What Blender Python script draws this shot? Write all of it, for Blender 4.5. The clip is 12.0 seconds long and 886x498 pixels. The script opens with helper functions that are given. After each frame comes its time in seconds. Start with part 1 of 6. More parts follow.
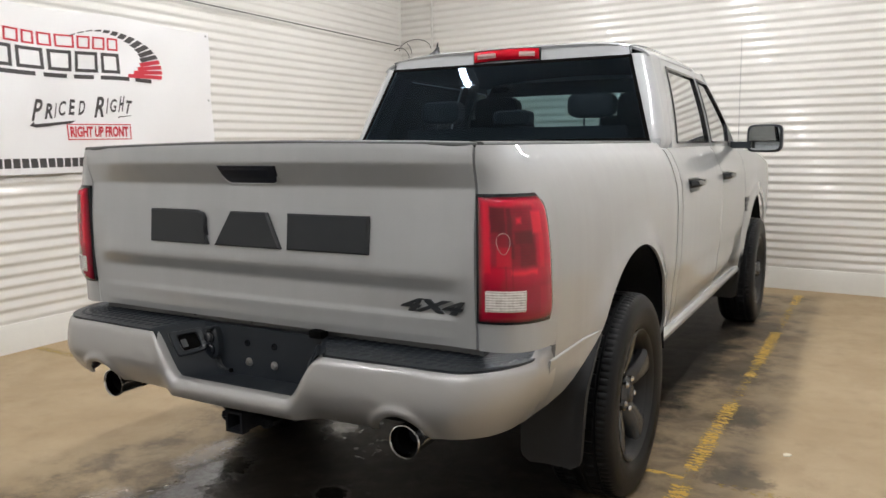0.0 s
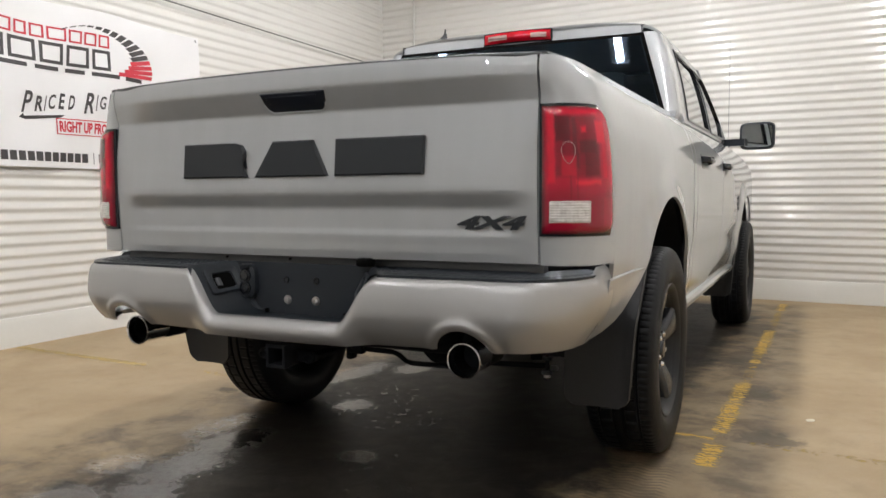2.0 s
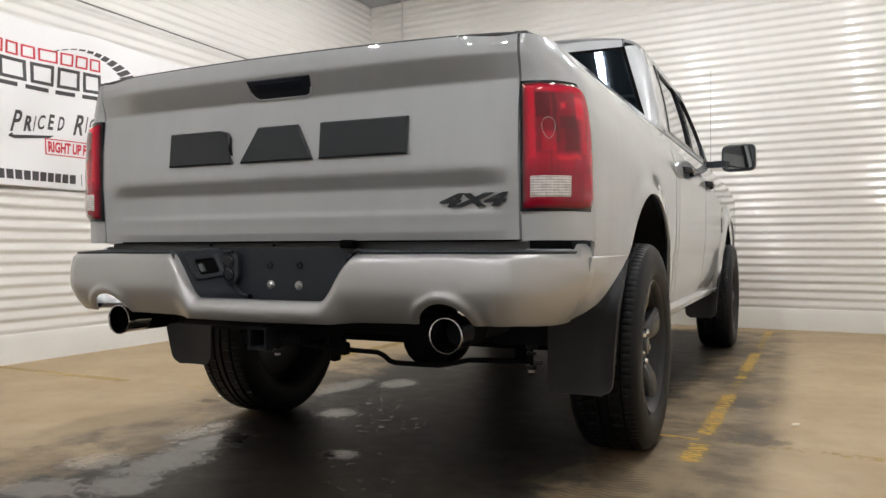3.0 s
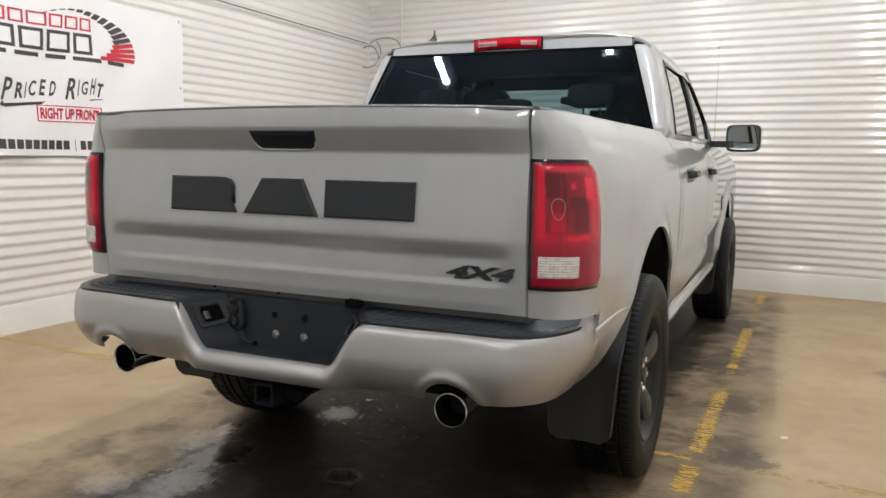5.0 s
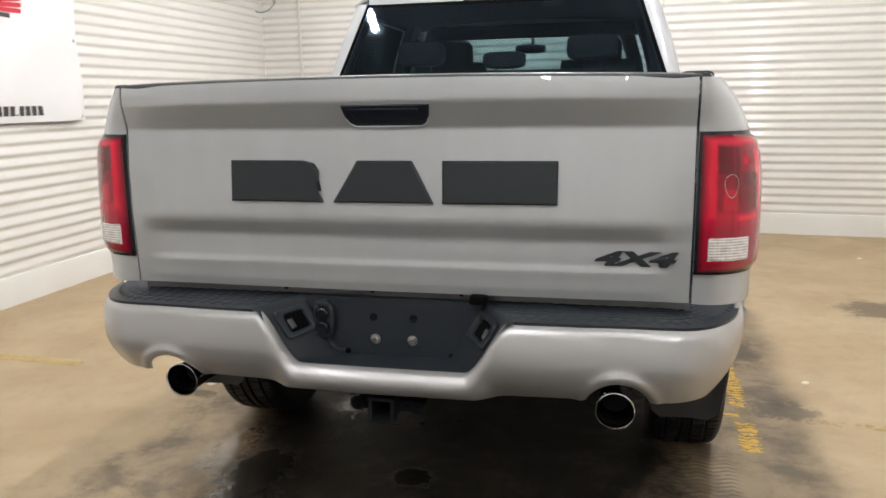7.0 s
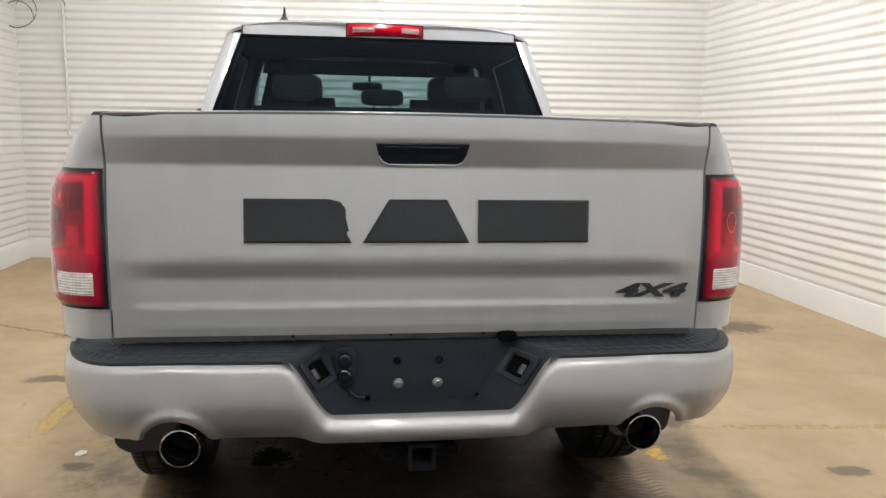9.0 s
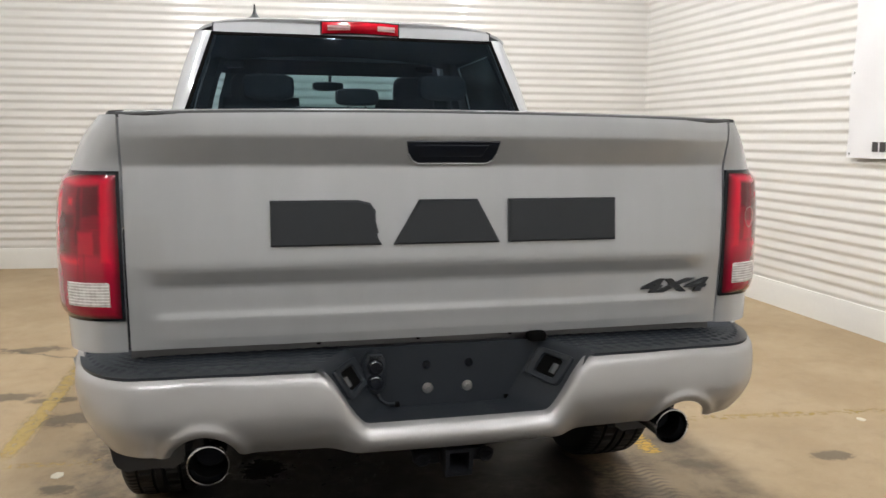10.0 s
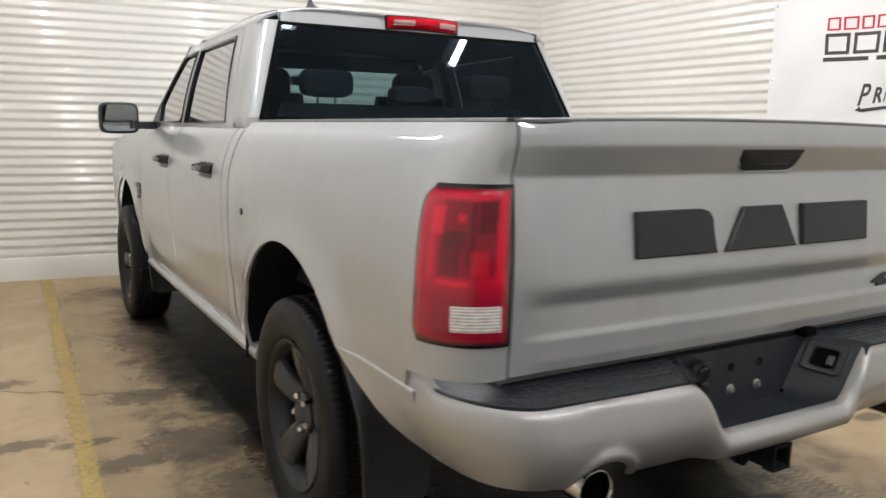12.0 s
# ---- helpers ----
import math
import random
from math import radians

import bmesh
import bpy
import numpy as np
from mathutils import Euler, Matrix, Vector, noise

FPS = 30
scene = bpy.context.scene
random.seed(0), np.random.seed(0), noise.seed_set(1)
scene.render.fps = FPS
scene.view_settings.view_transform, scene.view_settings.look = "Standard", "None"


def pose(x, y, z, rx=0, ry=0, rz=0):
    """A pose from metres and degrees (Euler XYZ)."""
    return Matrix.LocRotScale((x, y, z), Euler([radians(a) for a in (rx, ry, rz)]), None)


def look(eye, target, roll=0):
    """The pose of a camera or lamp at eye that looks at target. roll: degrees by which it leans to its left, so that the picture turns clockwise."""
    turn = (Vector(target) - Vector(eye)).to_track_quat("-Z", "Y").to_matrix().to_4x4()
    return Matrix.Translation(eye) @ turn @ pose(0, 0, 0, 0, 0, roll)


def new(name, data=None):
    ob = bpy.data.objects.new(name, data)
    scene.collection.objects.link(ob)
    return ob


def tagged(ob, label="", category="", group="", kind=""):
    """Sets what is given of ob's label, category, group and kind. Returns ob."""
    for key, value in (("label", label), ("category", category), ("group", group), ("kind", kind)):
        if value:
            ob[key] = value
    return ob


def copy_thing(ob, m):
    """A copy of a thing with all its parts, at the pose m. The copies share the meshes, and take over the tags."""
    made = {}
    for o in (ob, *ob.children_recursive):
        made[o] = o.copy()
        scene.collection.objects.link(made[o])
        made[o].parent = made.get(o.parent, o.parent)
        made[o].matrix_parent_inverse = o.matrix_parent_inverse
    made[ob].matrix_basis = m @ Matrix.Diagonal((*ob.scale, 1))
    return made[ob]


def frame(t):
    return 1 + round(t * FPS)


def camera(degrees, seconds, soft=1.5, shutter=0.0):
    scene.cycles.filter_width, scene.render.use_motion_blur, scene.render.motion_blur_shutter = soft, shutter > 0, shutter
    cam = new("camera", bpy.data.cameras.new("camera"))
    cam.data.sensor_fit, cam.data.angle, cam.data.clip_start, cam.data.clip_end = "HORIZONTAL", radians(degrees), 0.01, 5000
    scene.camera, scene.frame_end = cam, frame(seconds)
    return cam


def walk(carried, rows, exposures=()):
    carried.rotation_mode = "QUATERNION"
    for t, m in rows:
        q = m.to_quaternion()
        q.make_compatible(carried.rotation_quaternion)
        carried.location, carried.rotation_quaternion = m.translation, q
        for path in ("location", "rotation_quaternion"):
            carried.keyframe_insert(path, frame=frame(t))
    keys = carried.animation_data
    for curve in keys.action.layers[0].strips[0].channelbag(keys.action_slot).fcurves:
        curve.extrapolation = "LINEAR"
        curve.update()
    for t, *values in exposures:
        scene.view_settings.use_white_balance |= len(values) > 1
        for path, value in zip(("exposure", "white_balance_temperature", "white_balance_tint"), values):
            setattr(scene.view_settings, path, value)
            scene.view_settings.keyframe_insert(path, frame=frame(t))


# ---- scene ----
cam = camera(59.4, 12.0, shutter=0.4)
PATH = [
    (0, (1.807, -1.964, 1.426), (0.847, -0.23, 1.161), -0.7),
    (0.5, (1.686, -2.104, 1.423), (0.819, -0.323, 1.146), -0.8),
    (1, (1.647, -2.114, 1.424), (0.789, -0.327, 1.156), -1.0),
    (1.5, (1.583, -2.102, 1.31), (0.723, -0.31, 1.081), -0.5),
    (2, (1.54, -2.102, 1.029), (0.672, -0.305, 0.895), -0.3),
    (2.5, (1.553, -2.112, 0.835), (0.703, -0.302, 0.812), -0.2),
    (2.7, (1.567, -2.115, 0.814), (0.722, -0.302, 0.809), -0.2),
    (4.3, (1.545, -2.114, 0.868), (0.692, -0.305, 0.806), 0.1),
    (4.5, (1.526, -2.107, 0.982), (0.673, -0.302, 0.865), 0.1),
    (5, (1.518, -2.102, 1.295), (0.695, -0.295, 1.056), 0.8),
    (5.5, (1.493, -2.114, 1.371), (0.723, -0.298, 1.042), 1.5),
    (6, (1.289, -2.097, 1.367), (0.568, -0.267, 1.004), -0.8),
    (6.5, (0.993, -2.085, 1.383), (0.349, -0.23, 1.002), -1.8),
    (7, (0.639, -2.093, 1.385), (0.195, -0.181, 1.001), -0.9),
    (7.5, (0.333, -2.063, 1.396), (0.139, -0.098, 1.076), -2.3),
    (7.7, (0.225, -2.061, 1.402), (0.147, -0.086, 1.105), -1.8),
    (9.3, (-0.268, -2.127, 1.397), (0.031, -0.172, 1.096), 1.3),
    (9.5, (-0.296, -2.116, 1.398), (0.031, -0.166, 1.095), 1.4),
    (10, (-0.494, -2.026, 1.384), (-0.04, -0.1, 1.092), 0.5),
    (10.5, (-0.814, -1.919, 1.402), (-0.222, -0.031, 1.108), 0.3),
    (11, (-1.171, -1.797, 1.402), (-0.425, 0.035, 1.105), 0.2),
    (11.5, (-1.509, -1.628, 1.408), (-0.619, 0.138, 1.109), -0.0),
    (12, (-1.835, -1.428, 1.408), (-0.846, 0.283, 1.103), 0.9),
]
walk(cam, [(t, look(eye, target, roll)) for t, eye, target, roll in PATH], [(0, 0.03), (5.2, 0.05), (6.0, 0.23), (7.0, 0.38), (7.6, 0.51), (9.3, 0.29), (10.5, 0.21), (12, 0.12)])
# ---- light ----
world = bpy.data.worlds.new("world")
scene.world = world
world.use_nodes = True
world.node_tree.nodes["Background"].inputs[0].default_value = (0.8, 0.85, 0.9, 1)
world.node_tree.nodes["Background"].inputs[1].default_value = 0.02
LAMP = 84.0          # radiance of the ceiling tubes
LAMP_COLOUR = (1.0, 0.99, 0.99, 1)


# ---- materials ----
def material(name, colour, rough=0.5, metal=0.0, coat=0.0, grain=0.0, grain_size=60.0, stain=0.0, stain_size=3.0, bump=0.0, spec=0.5, coat_rough=0.04):
    m = bpy.data.materials.new(name)
    m.use_nodes = True
    nt = m.node_tree
    b = nt.nodes["Principled BSDF"]
    b.inputs["Roughness"].default_value = rough
    b.inputs["Metallic"].default_value = metal
    b.inputs["Coat Weight"].default_value = coat
    b.inputs["Coat Roughness"].default_value = coat_rough
    b.inputs["Specular IOR Level"].default_value = spec
    b.inputs["Base Color"].default_value = (*colour, 1)
    if grain or stain or bump:
        co = nt.nodes.new("ShaderNodeTexCoord")
        fine = nt.nodes.new("ShaderNodeTexNoise")
        fine.inputs["Scale"].default_value = grain_size
        fine.inputs["Detail"].default_value = 4
        wide = nt.nodes.new("ShaderNodeTexNoise")
        wide.inputs["Scale"].default_value = stain_size
        wide.inputs["Detail"].default_value = 5
        nt.links.new(co.outputs["Object"], fine.inputs["Vector"])
        nt.links.new(co.outputs["Object"], wide.inputs["Vector"])
        add = nt.nodes.new("ShaderNodeMath")
        add.operation = "MULTIPLY_ADD"
        nt.links.new(fine.outputs["Fac"], add.inputs[0])
        add.inputs[1].default_value = grain
        off = nt.nodes.new("ShaderNodeMath")
        off.operation = "MULTIPLY_ADD"
        nt.links.new(wide.outputs["Fac"], off.inputs[0])
        off.inputs[1].default_value = stain
        off.inputs[2].default_value = 1 - 0.5 * (grain + stain)
        nt.links.new(off.outputs[0], add.inputs[2])
        mul = nt.nodes.new("ShaderNodeVectorMath")
        mul.operation = "SCALE"
        mul.inputs[0].default_value = colour
        nt.links.new(add.outputs[0], mul.inputs["Scale"])
        nt.links.new(mul.outputs[0], b.inputs["Base Color"])
        if bump:
            bp = nt.nodes.new("ShaderNodeBump")
            bp.inputs["Strength"].default_value = bump
            bp.inputs["Distance"].default_value = 0.002
            nt.links.new(fine.outputs["Fac"], bp.inputs["Height"])
            nt.links.new(bp.outputs[0], b.inputs["Normal"])
    return m


def glass_material(name, tint, gloss_rough=0.02, face=0.07, power=5.0, sheen=(0.8, 0.8, 0.8)):
    m = bpy.data.materials.new(name)
    m.use_nodes = True
    nt = m.node_tree
    nt.nodes.clear()
    out = nt.nodes.new("ShaderNodeOutputMaterial")
    mix = nt.nodes.new("ShaderNodeMixShader")
    tr = nt.nodes.new("ShaderNodeBsdfTransparent")
    tr.inputs[0].default_value = (*tint, 1)
    gl = nt.nodes.new("ShaderNodeBsdfGlossy")
    gl.inputs["Roughness"].default_value = gloss_rough
    gl.inputs["Color"].default_value = (*sheen, 1)
    lw = nt.nodes.new("ShaderNodeLayerWeight")
    pw = nt.nodes.new("ShaderNodeMath")
    pw.operation = "POWER"
    pw.inputs[1].default_value = power
    fr = nt.nodes.new("ShaderNodeMath")
    fr.operation = "MULTIPLY_ADD"
    fr.inputs[1].default_value = 1 - face
    fr.inputs[2].default_value = face
    nt.links.new(lw.outputs["Facing"], pw.inputs[0])
    nt.links.new(pw.outputs[0], fr.inputs[0])
    nt.links.new(fr.outputs[0], mix.inputs[0])
    nt.links.new(tr.outputs[0], mix.inputs[1])
    nt.links.new(gl.outputs[0], mix.inputs[2])
    nt.links.new(mix.outputs[0], out.inputs[0])
    return m


def glow_material(name, colour, strength):
    m = bpy.data.materials.new(name)
    m.use_nodes = True
    nt = m.node_tree
    b = nt.nodes["Principled BSDF"]
    b.inputs["Base Color"].default_value = colour
    b.inputs["Emission Color"].default_value = colour
    b.inputs["Emission Strength"].default_value = strength
    return m


PAINT = material("silver_paint", (0.484, 0.499, 0.512), 0.56, 0.50, 1.0, grain=0.06, grain_size=900, stain=0.07, stain_size=3.5, coat_rough=0.02)
PAINT.node_tree.nodes["Principled BSDF"].inputs["Coat IOR"].default_value = 1.85


def run_marks(m, amount):
    """Faint upright run marks of dried wash water on a painted body."""
    nt = m.node_tree
    b = nt.nodes["Principled BSDF"]
    co = nt.nodes.new("ShaderNodeTexCoord")
    mp = nt.nodes.new("ShaderNodeMapping")
    mp.inputs["Scale"].default_value = (16, 16, 1.3)
    nt.links.new(co.outputs["Object"], mp.inputs["Vector"])
    n = nt.nodes.new("ShaderNodeTexNoise")
    n.inputs["Scale"].default_value = 1.0
    n.inputs["Detail"].default_value = 5
    nt.links.new(mp.outputs[0], n.inputs["Vector"])
    mr = nt.nodes.new("ShaderNodeMapRange")
    mr.inputs["From Min"].default_value = 0.3
    mr.inputs["From Max"].default_value = 0.7
    mr.inputs["To Min"].default_value = 1 - amount
    mr.inputs["To Max"].default_value = 1 + amount
    nt.links.new(n.outputs["Fac"], mr.inputs["Value"])
    mul = nt.nodes.new("ShaderNodeVectorMath")
    mul.operation = "SCALE"
    nt.links.new(b.inputs["Base Color"].links[0].from_socket, mul.inputs[0])
    nt.links.new(mr.outputs[0], mul.inputs["Scale"])
    nt.links.new(mul.outputs[0], b.inputs["Base Color"])


run_marks(PAINT, 0.022)
BUMPER_PAINT = material("bumper_paint", (0.462, 0.458, 0.455), 0.42, 0.66, 0.7, grain=0.06, grain_size=900, stain=0.08, stain_size=3, coat_rough=0.10)
BLACK_PLASTIC = material("black_plastic", (0.024, 0.029, 0.036), 0.36, grain=0.4, grain_size=300, bump=0.25, spec=0.36)
BLACK_GLOSS = material("black_gloss", (0.009, 0.011, 0.016), 0.12, grain=0.2, grain_size=40)
HANDLE_BLACK = material("handle_plastic", (0.009, 0.012, 0.020), 0.34, grain=0.2, grain_size=40, spec=0.35)
CAP_GREY = material("weathered_cap_plastic", (0.050, 0.052, 0.054), 0.42, grain=0.3, grain_size=300, stain=0.2, stain_size=4, bump=0.2)
MATT_BLACK = material("matt_black_letter", (0.020, 0.024, 0.029), 0.42, grain=0.2, grain_size=200)
RUBBER = material("rubber", (0.006, 0.0068, 0.0085), 0.48, grain=0.5, grain_size=120, stain=0.3, stain_size=6, bump=0.3, spec=0.26)
FLAP = material("flap_plastic", (0.03, 0.031, 0.033), 0.6, grain=0.3, grain_size=250, stain=0.2, stain_size=4, bump=0.2)
# darker copy of the rim colour, for the shade deep between the spokes
RIM_BARREL = material("shaded_rim_barrel", (0.013, 0.014, 0.016), 0.34, grain=0.3, grain_size=60, spec=0.4)
RIM_PAINT = material("dark_rim_paint", (0.032, 0.036, 0.042), 0.24, 0.0, 0.0, grain=0.2, grain_size=60)
CHROME = material("chrome", (0.85, 0.85, 0.86), 0.06, 1.0)
STEEL = material("zinc_steel", (0.6, 0.6, 0.6), 0.3, 1.0, grain=0.2, grain_size=80)
UNDER = material("dirty_underbody", (0.009, 0.010, 0.0125), 0.7, 0.0, grain=0.6, grain_size=40, stain=0.5, stain_size=5, bump=0.4, spec=0.15)
# near-black of exhaust carbon and rubber; also paints the shade inside holes
DEEP_BLACK = material("deep_black", (0.003, 0.003, 0.003), 0.9, grain=0.4, spec=0.08)
FABRIC = material("dark_seat_cloth", (0.012, 0.014, 0.019), 0.85, grain=0.5, grain_size=300, bump=0.3)
LINER = material("headliner", (0.013, 0.014, 0.018), 0.9, grain=0.3, grain_size=200)
TINT = glass_material("rear_glass", (0.24, 0.35, 0.40), sheen=(0.55, 0.72, 0.95))
PRIVACY = glass_material("privacy_glass", (0.05, 0.055, 0.06), face=0.22, power=1.0)
CLEAR = glass_material("window_glass", (0.78, 0.88, 0.83))
SIDE_GLASS = glass_material("side_window_glass", (0.40, 0.44, 0.44), face=0.22, power=1.0)
FILM = bpy.data.materials.new("window_film")
FILM.use_nodes = True
film_nodes = FILM.node_tree
film_nodes.nodes.clear()
film_tint = film_nodes.nodes.new("ShaderNodeBsdfTransparent")
film_tint.inputs[0].default_value = (0.30, 0.33, 0.34, 1)
film_nodes.links.new(film_tint.outputs[0], film_nodes.nodes.new("ShaderNodeOutputMaterial").inputs[0])
MIRROR = material("mirror_glass", (0.45, 0.48, 0.49), 0.02, 1.0)
WHITE_WALL = material("white_metal_cladding", (0.725, 0.707, 0.668), 0.26, 0.0, 0.7, coat_rough=0.065, bump=0.22, grain=0.03, grain_size=13, stain=0.08, stain_size=1.2, spec=0.3)
wall_nodes = WHITE_WALL.node_tree
for node in wall_nodes.nodes:
    if node.bl_idname == "ShaderNodeBump":
        wall_nodes.links.new(node.outputs[0], wall_nodes.nodes["Principled BSDF"].inputs["Coat Normal"])
KERB_WHITE = material("white_base_panel", (0.74, 0.73, 0.69), 0.45, grain=0.05, grain_size=30, stain=0.15, stain_size=2)
CEILING = material("pale_ceiling", (0.46, 0.48, 0.51), 0.6, grain=0.04, stain=0.08)
VINYL = material("white_banner_vinyl", (0.78, 0.77, 0.77), 0.45, grain=0.02, stain=0.06, stain_size=2)
INK_RED = material("red_ink", (0.55, 0.03, 0.05), 0.5, grain=0.1)
INK_DARK = material("dark_ink", (0.05, 0.045, 0.045), 0.5, grain=0.1)
CABLE = material("grey_cable", (0.16, 0.16, 0.15), 0.6, grain=0.2)
CONDUIT = material("white_conduit", (0.62, 0.61, 0.58), 0.4, grain=0.1)
PAPER = material("paper_scrap", (0.7, 0.66, 0.55), 0.8, grain=0.2)
LAMP_GLOW = glow_material("tube_glow", LAMP_COLOUR, LAMP)
LAMP_BODY = material("lamp_body_white", (0.8, 0.8, 0.78), 0.4, grain=0.05)


def lens_material(name, colour, rough, waves, inner, ribs=0.10):
    """Moulded lamp lens: fine vertical flutes over a darker reflector behind."""
    m = material(name, colour, rough, 0.0, 0.6, coat_rough=0.03, spec=0.25)
    nt = m.node_tree
    b = nt.nodes["Principled BSDF"]
    co = nt.nodes.new("ShaderNodeTexCoord")
    wv = nt.nodes.new("ShaderNodeTexWave")
    wv.bands_direction = "Z"
    wv.inputs["Scale"].default_value = waves
    wv.inputs["Distortion"].default_value = 0.4
    no = nt.nodes.new("ShaderNodeTexVoronoi")
    no.inputs["Scale"].default_value = 11
    ramp = nt.nodes.new("ShaderNodeValToRGB")
    ramp.color_ramp.elements[0].position = 0.15
    ramp.color_ramp.elements[0].color = (*inner, 1)
    ramp.color_ramp.elements[1].position = 0.7
    ramp.color_ramp.elements[1].color = (*colour, 1)
    mx = nt.nodes.new("ShaderNodeMath")
    mx.operation = "MULTIPLY_ADD"
    mx.inputs[1].default_value = ribs
    nt.links.new(co.outputs["Object"], wv.inputs["Vector"])
    nt.links.new(co.outputs["Object"], no.inputs["Vector"])
    nt.links.new(wv.outputs["Fac"], mx.inputs[0])
    nt.links.new(no.outputs["Distance"], mx.inputs[2])
    nt.links.new(mx.outputs[0], ramp.inputs[0])
    nt.links.new(ramp.outputs[0], b.inputs["Base Color"])
    bp = nt.nodes.new("ShaderNodeBump")
    bp.inputs["Strength"].default_value = 0.06
    bp.inputs["Distance"].default_value = 0.002
    nt.links.new(wv.outputs["Fac"], bp.inputs["Height"])
    nt.links.new(bp.outputs[0], b.inputs["Normal"])
    return m




def lamp_lens_material(name):
    """Red lamp lens: a darker reflector bowl, bright glints round it and fine flutes, all painted into the colour, laid
    out over the lens (u across, v up).
    """
    m = material(name, (0.3, 0.003, 0.01), 0.16, 0.0, 0.8, coat_rough=0.02, spec=0.25)
    nt = m.node_tree
    N, L = nt.nodes, nt.links
    b = N["Principled BSDF"]
    uv = N.new("ShaderNodeUVMap")
    no = N.new("ShaderNodeTexNoise")
    no.inputs["Scale"].default_value = 4.2
    no.inputs["Detail"].default_value = 4
    L.new(uv.outputs[0], no.inputs["Vector"])
    sep = N.new("ShaderNodeSeparateXYZ")
    L.new(uv.outputs[0], sep.inputs[0])

    def calc(op, a, c, d=None):
        n = N.new("ShaderNodeMath")
        n.operation = op
        for i, v in enumerate((a, c, d)):
            if v is None:
                continue
            if isinstance(v, (int, float)):
                n.inputs[i].default_value = v
            else:
                L.new(v, n.inputs[i])
        return n.outputs[0]

    def step(v, lo, hi):
        n = N.new("ShaderNodeMapRange")
        n.interpolation_type = "SMOOTHSTEP"
        n.inputs["From Min"].default_value = lo
        n.inputs["From Max"].default_value = hi
        L.new(v, n.inputs["Value"])
        return n.outputs[0]

    def blend(f, a, c):
        n = N.new("ShaderNodeMix")
        n.data_type = "RGBA"
        L.new(f, n.inputs[0])
        for i, v in ((6, a), (7, c)):
            if isinstance(v, tuple):
                n.inputs[i].default_value = (*v, 1)
            else:
                L.new(v, n.inputs[i])
        return n.outputs[2]

    wob = calc("MULTIPLY", calc("SUBTRACT", no.outputs["Fac"], 0.5), 0.07)
    u, v = calc("ADD", sep.outputs[0], wob), calc("ADD", sep.outputs[1], calc("MULTIPLY", wob, 0.6))

    def slab(u0, v0, hu, hv):
        return calc("MAXIMUM", calc("SUBTRACT", calc("ABSOLUTE", calc("SUBTRACT", u, u0), None), hu), calc("SUBTRACT", calc("ABSOLUTE", calc("SUBTRACT", v, v0), None), hv))

    def patch(u0, v0, hu, hv, soft=0.03):
        return calc("SUBTRACT", 1.0, step(slab(u0, v0, hu, hv), -soft, soft))
    # moulded facets and level ribs of the reflector behind the lens
    mp = N.new("ShaderNodeMapping")
    mp.inputs["Scale"].default_value = (7, 11, 1)
    L.new(uv.outputs[0], mp.inputs["Vector"])
    cell = N.new("ShaderNodeTexVoronoi")
    cell.distance = "CHEBYCHEV"
    cell.inputs["Scale"].default_value = 1.0
    cell.inputs["Randomness"].default_value = 0.6
    L.new(mp.outputs[0], cell.inputs["Vector"])
    shade = N.new("ShaderNodeSeparateXYZ")
    L.new(cell.outputs["Color"], shade.inputs[0])
    facet = shade.outputs[0]
    ribs = N.new("ShaderNodeTexWave")
    ribs.bands_direction = "Y"
    ribs.inputs["Scale"].default_value = 13
    ribs.inputs["Distortion"].default_value = 0.6
    L.new(uv.outputs[0], ribs.inputs["Vector"])
    flute = N.new("ShaderNodeTexWave")
    flute.inputs["Scale"].default_value = 9
    flute.inputs["Distortion"].default_value = 0.8
    L.new(uv.outputs[0], flute.inputs["Vector"])
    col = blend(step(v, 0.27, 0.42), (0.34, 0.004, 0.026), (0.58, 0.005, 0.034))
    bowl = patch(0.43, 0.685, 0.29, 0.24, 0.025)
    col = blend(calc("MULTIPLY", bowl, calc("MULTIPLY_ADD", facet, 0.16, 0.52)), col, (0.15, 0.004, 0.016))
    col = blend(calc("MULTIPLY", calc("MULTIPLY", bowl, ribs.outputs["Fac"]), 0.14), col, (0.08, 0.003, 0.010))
    # dark hollows and bright glints of the reflector, painted as colour patches
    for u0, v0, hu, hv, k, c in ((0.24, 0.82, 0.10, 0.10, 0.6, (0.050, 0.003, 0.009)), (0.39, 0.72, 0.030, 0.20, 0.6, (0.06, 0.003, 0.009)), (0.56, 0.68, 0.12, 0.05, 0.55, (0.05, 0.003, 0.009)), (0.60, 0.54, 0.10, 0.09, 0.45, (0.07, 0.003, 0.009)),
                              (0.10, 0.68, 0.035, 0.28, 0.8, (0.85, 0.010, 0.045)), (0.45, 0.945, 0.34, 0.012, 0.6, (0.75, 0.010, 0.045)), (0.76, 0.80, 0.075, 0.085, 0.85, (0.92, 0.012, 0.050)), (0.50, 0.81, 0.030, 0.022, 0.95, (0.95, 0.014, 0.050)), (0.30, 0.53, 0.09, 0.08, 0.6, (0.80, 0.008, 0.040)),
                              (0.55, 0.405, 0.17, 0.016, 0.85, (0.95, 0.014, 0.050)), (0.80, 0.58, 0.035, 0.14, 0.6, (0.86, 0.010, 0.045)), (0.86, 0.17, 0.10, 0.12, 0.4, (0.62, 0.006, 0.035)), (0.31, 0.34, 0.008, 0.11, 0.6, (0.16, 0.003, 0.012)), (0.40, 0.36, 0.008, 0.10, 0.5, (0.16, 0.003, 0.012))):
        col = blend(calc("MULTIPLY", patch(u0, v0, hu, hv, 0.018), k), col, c)
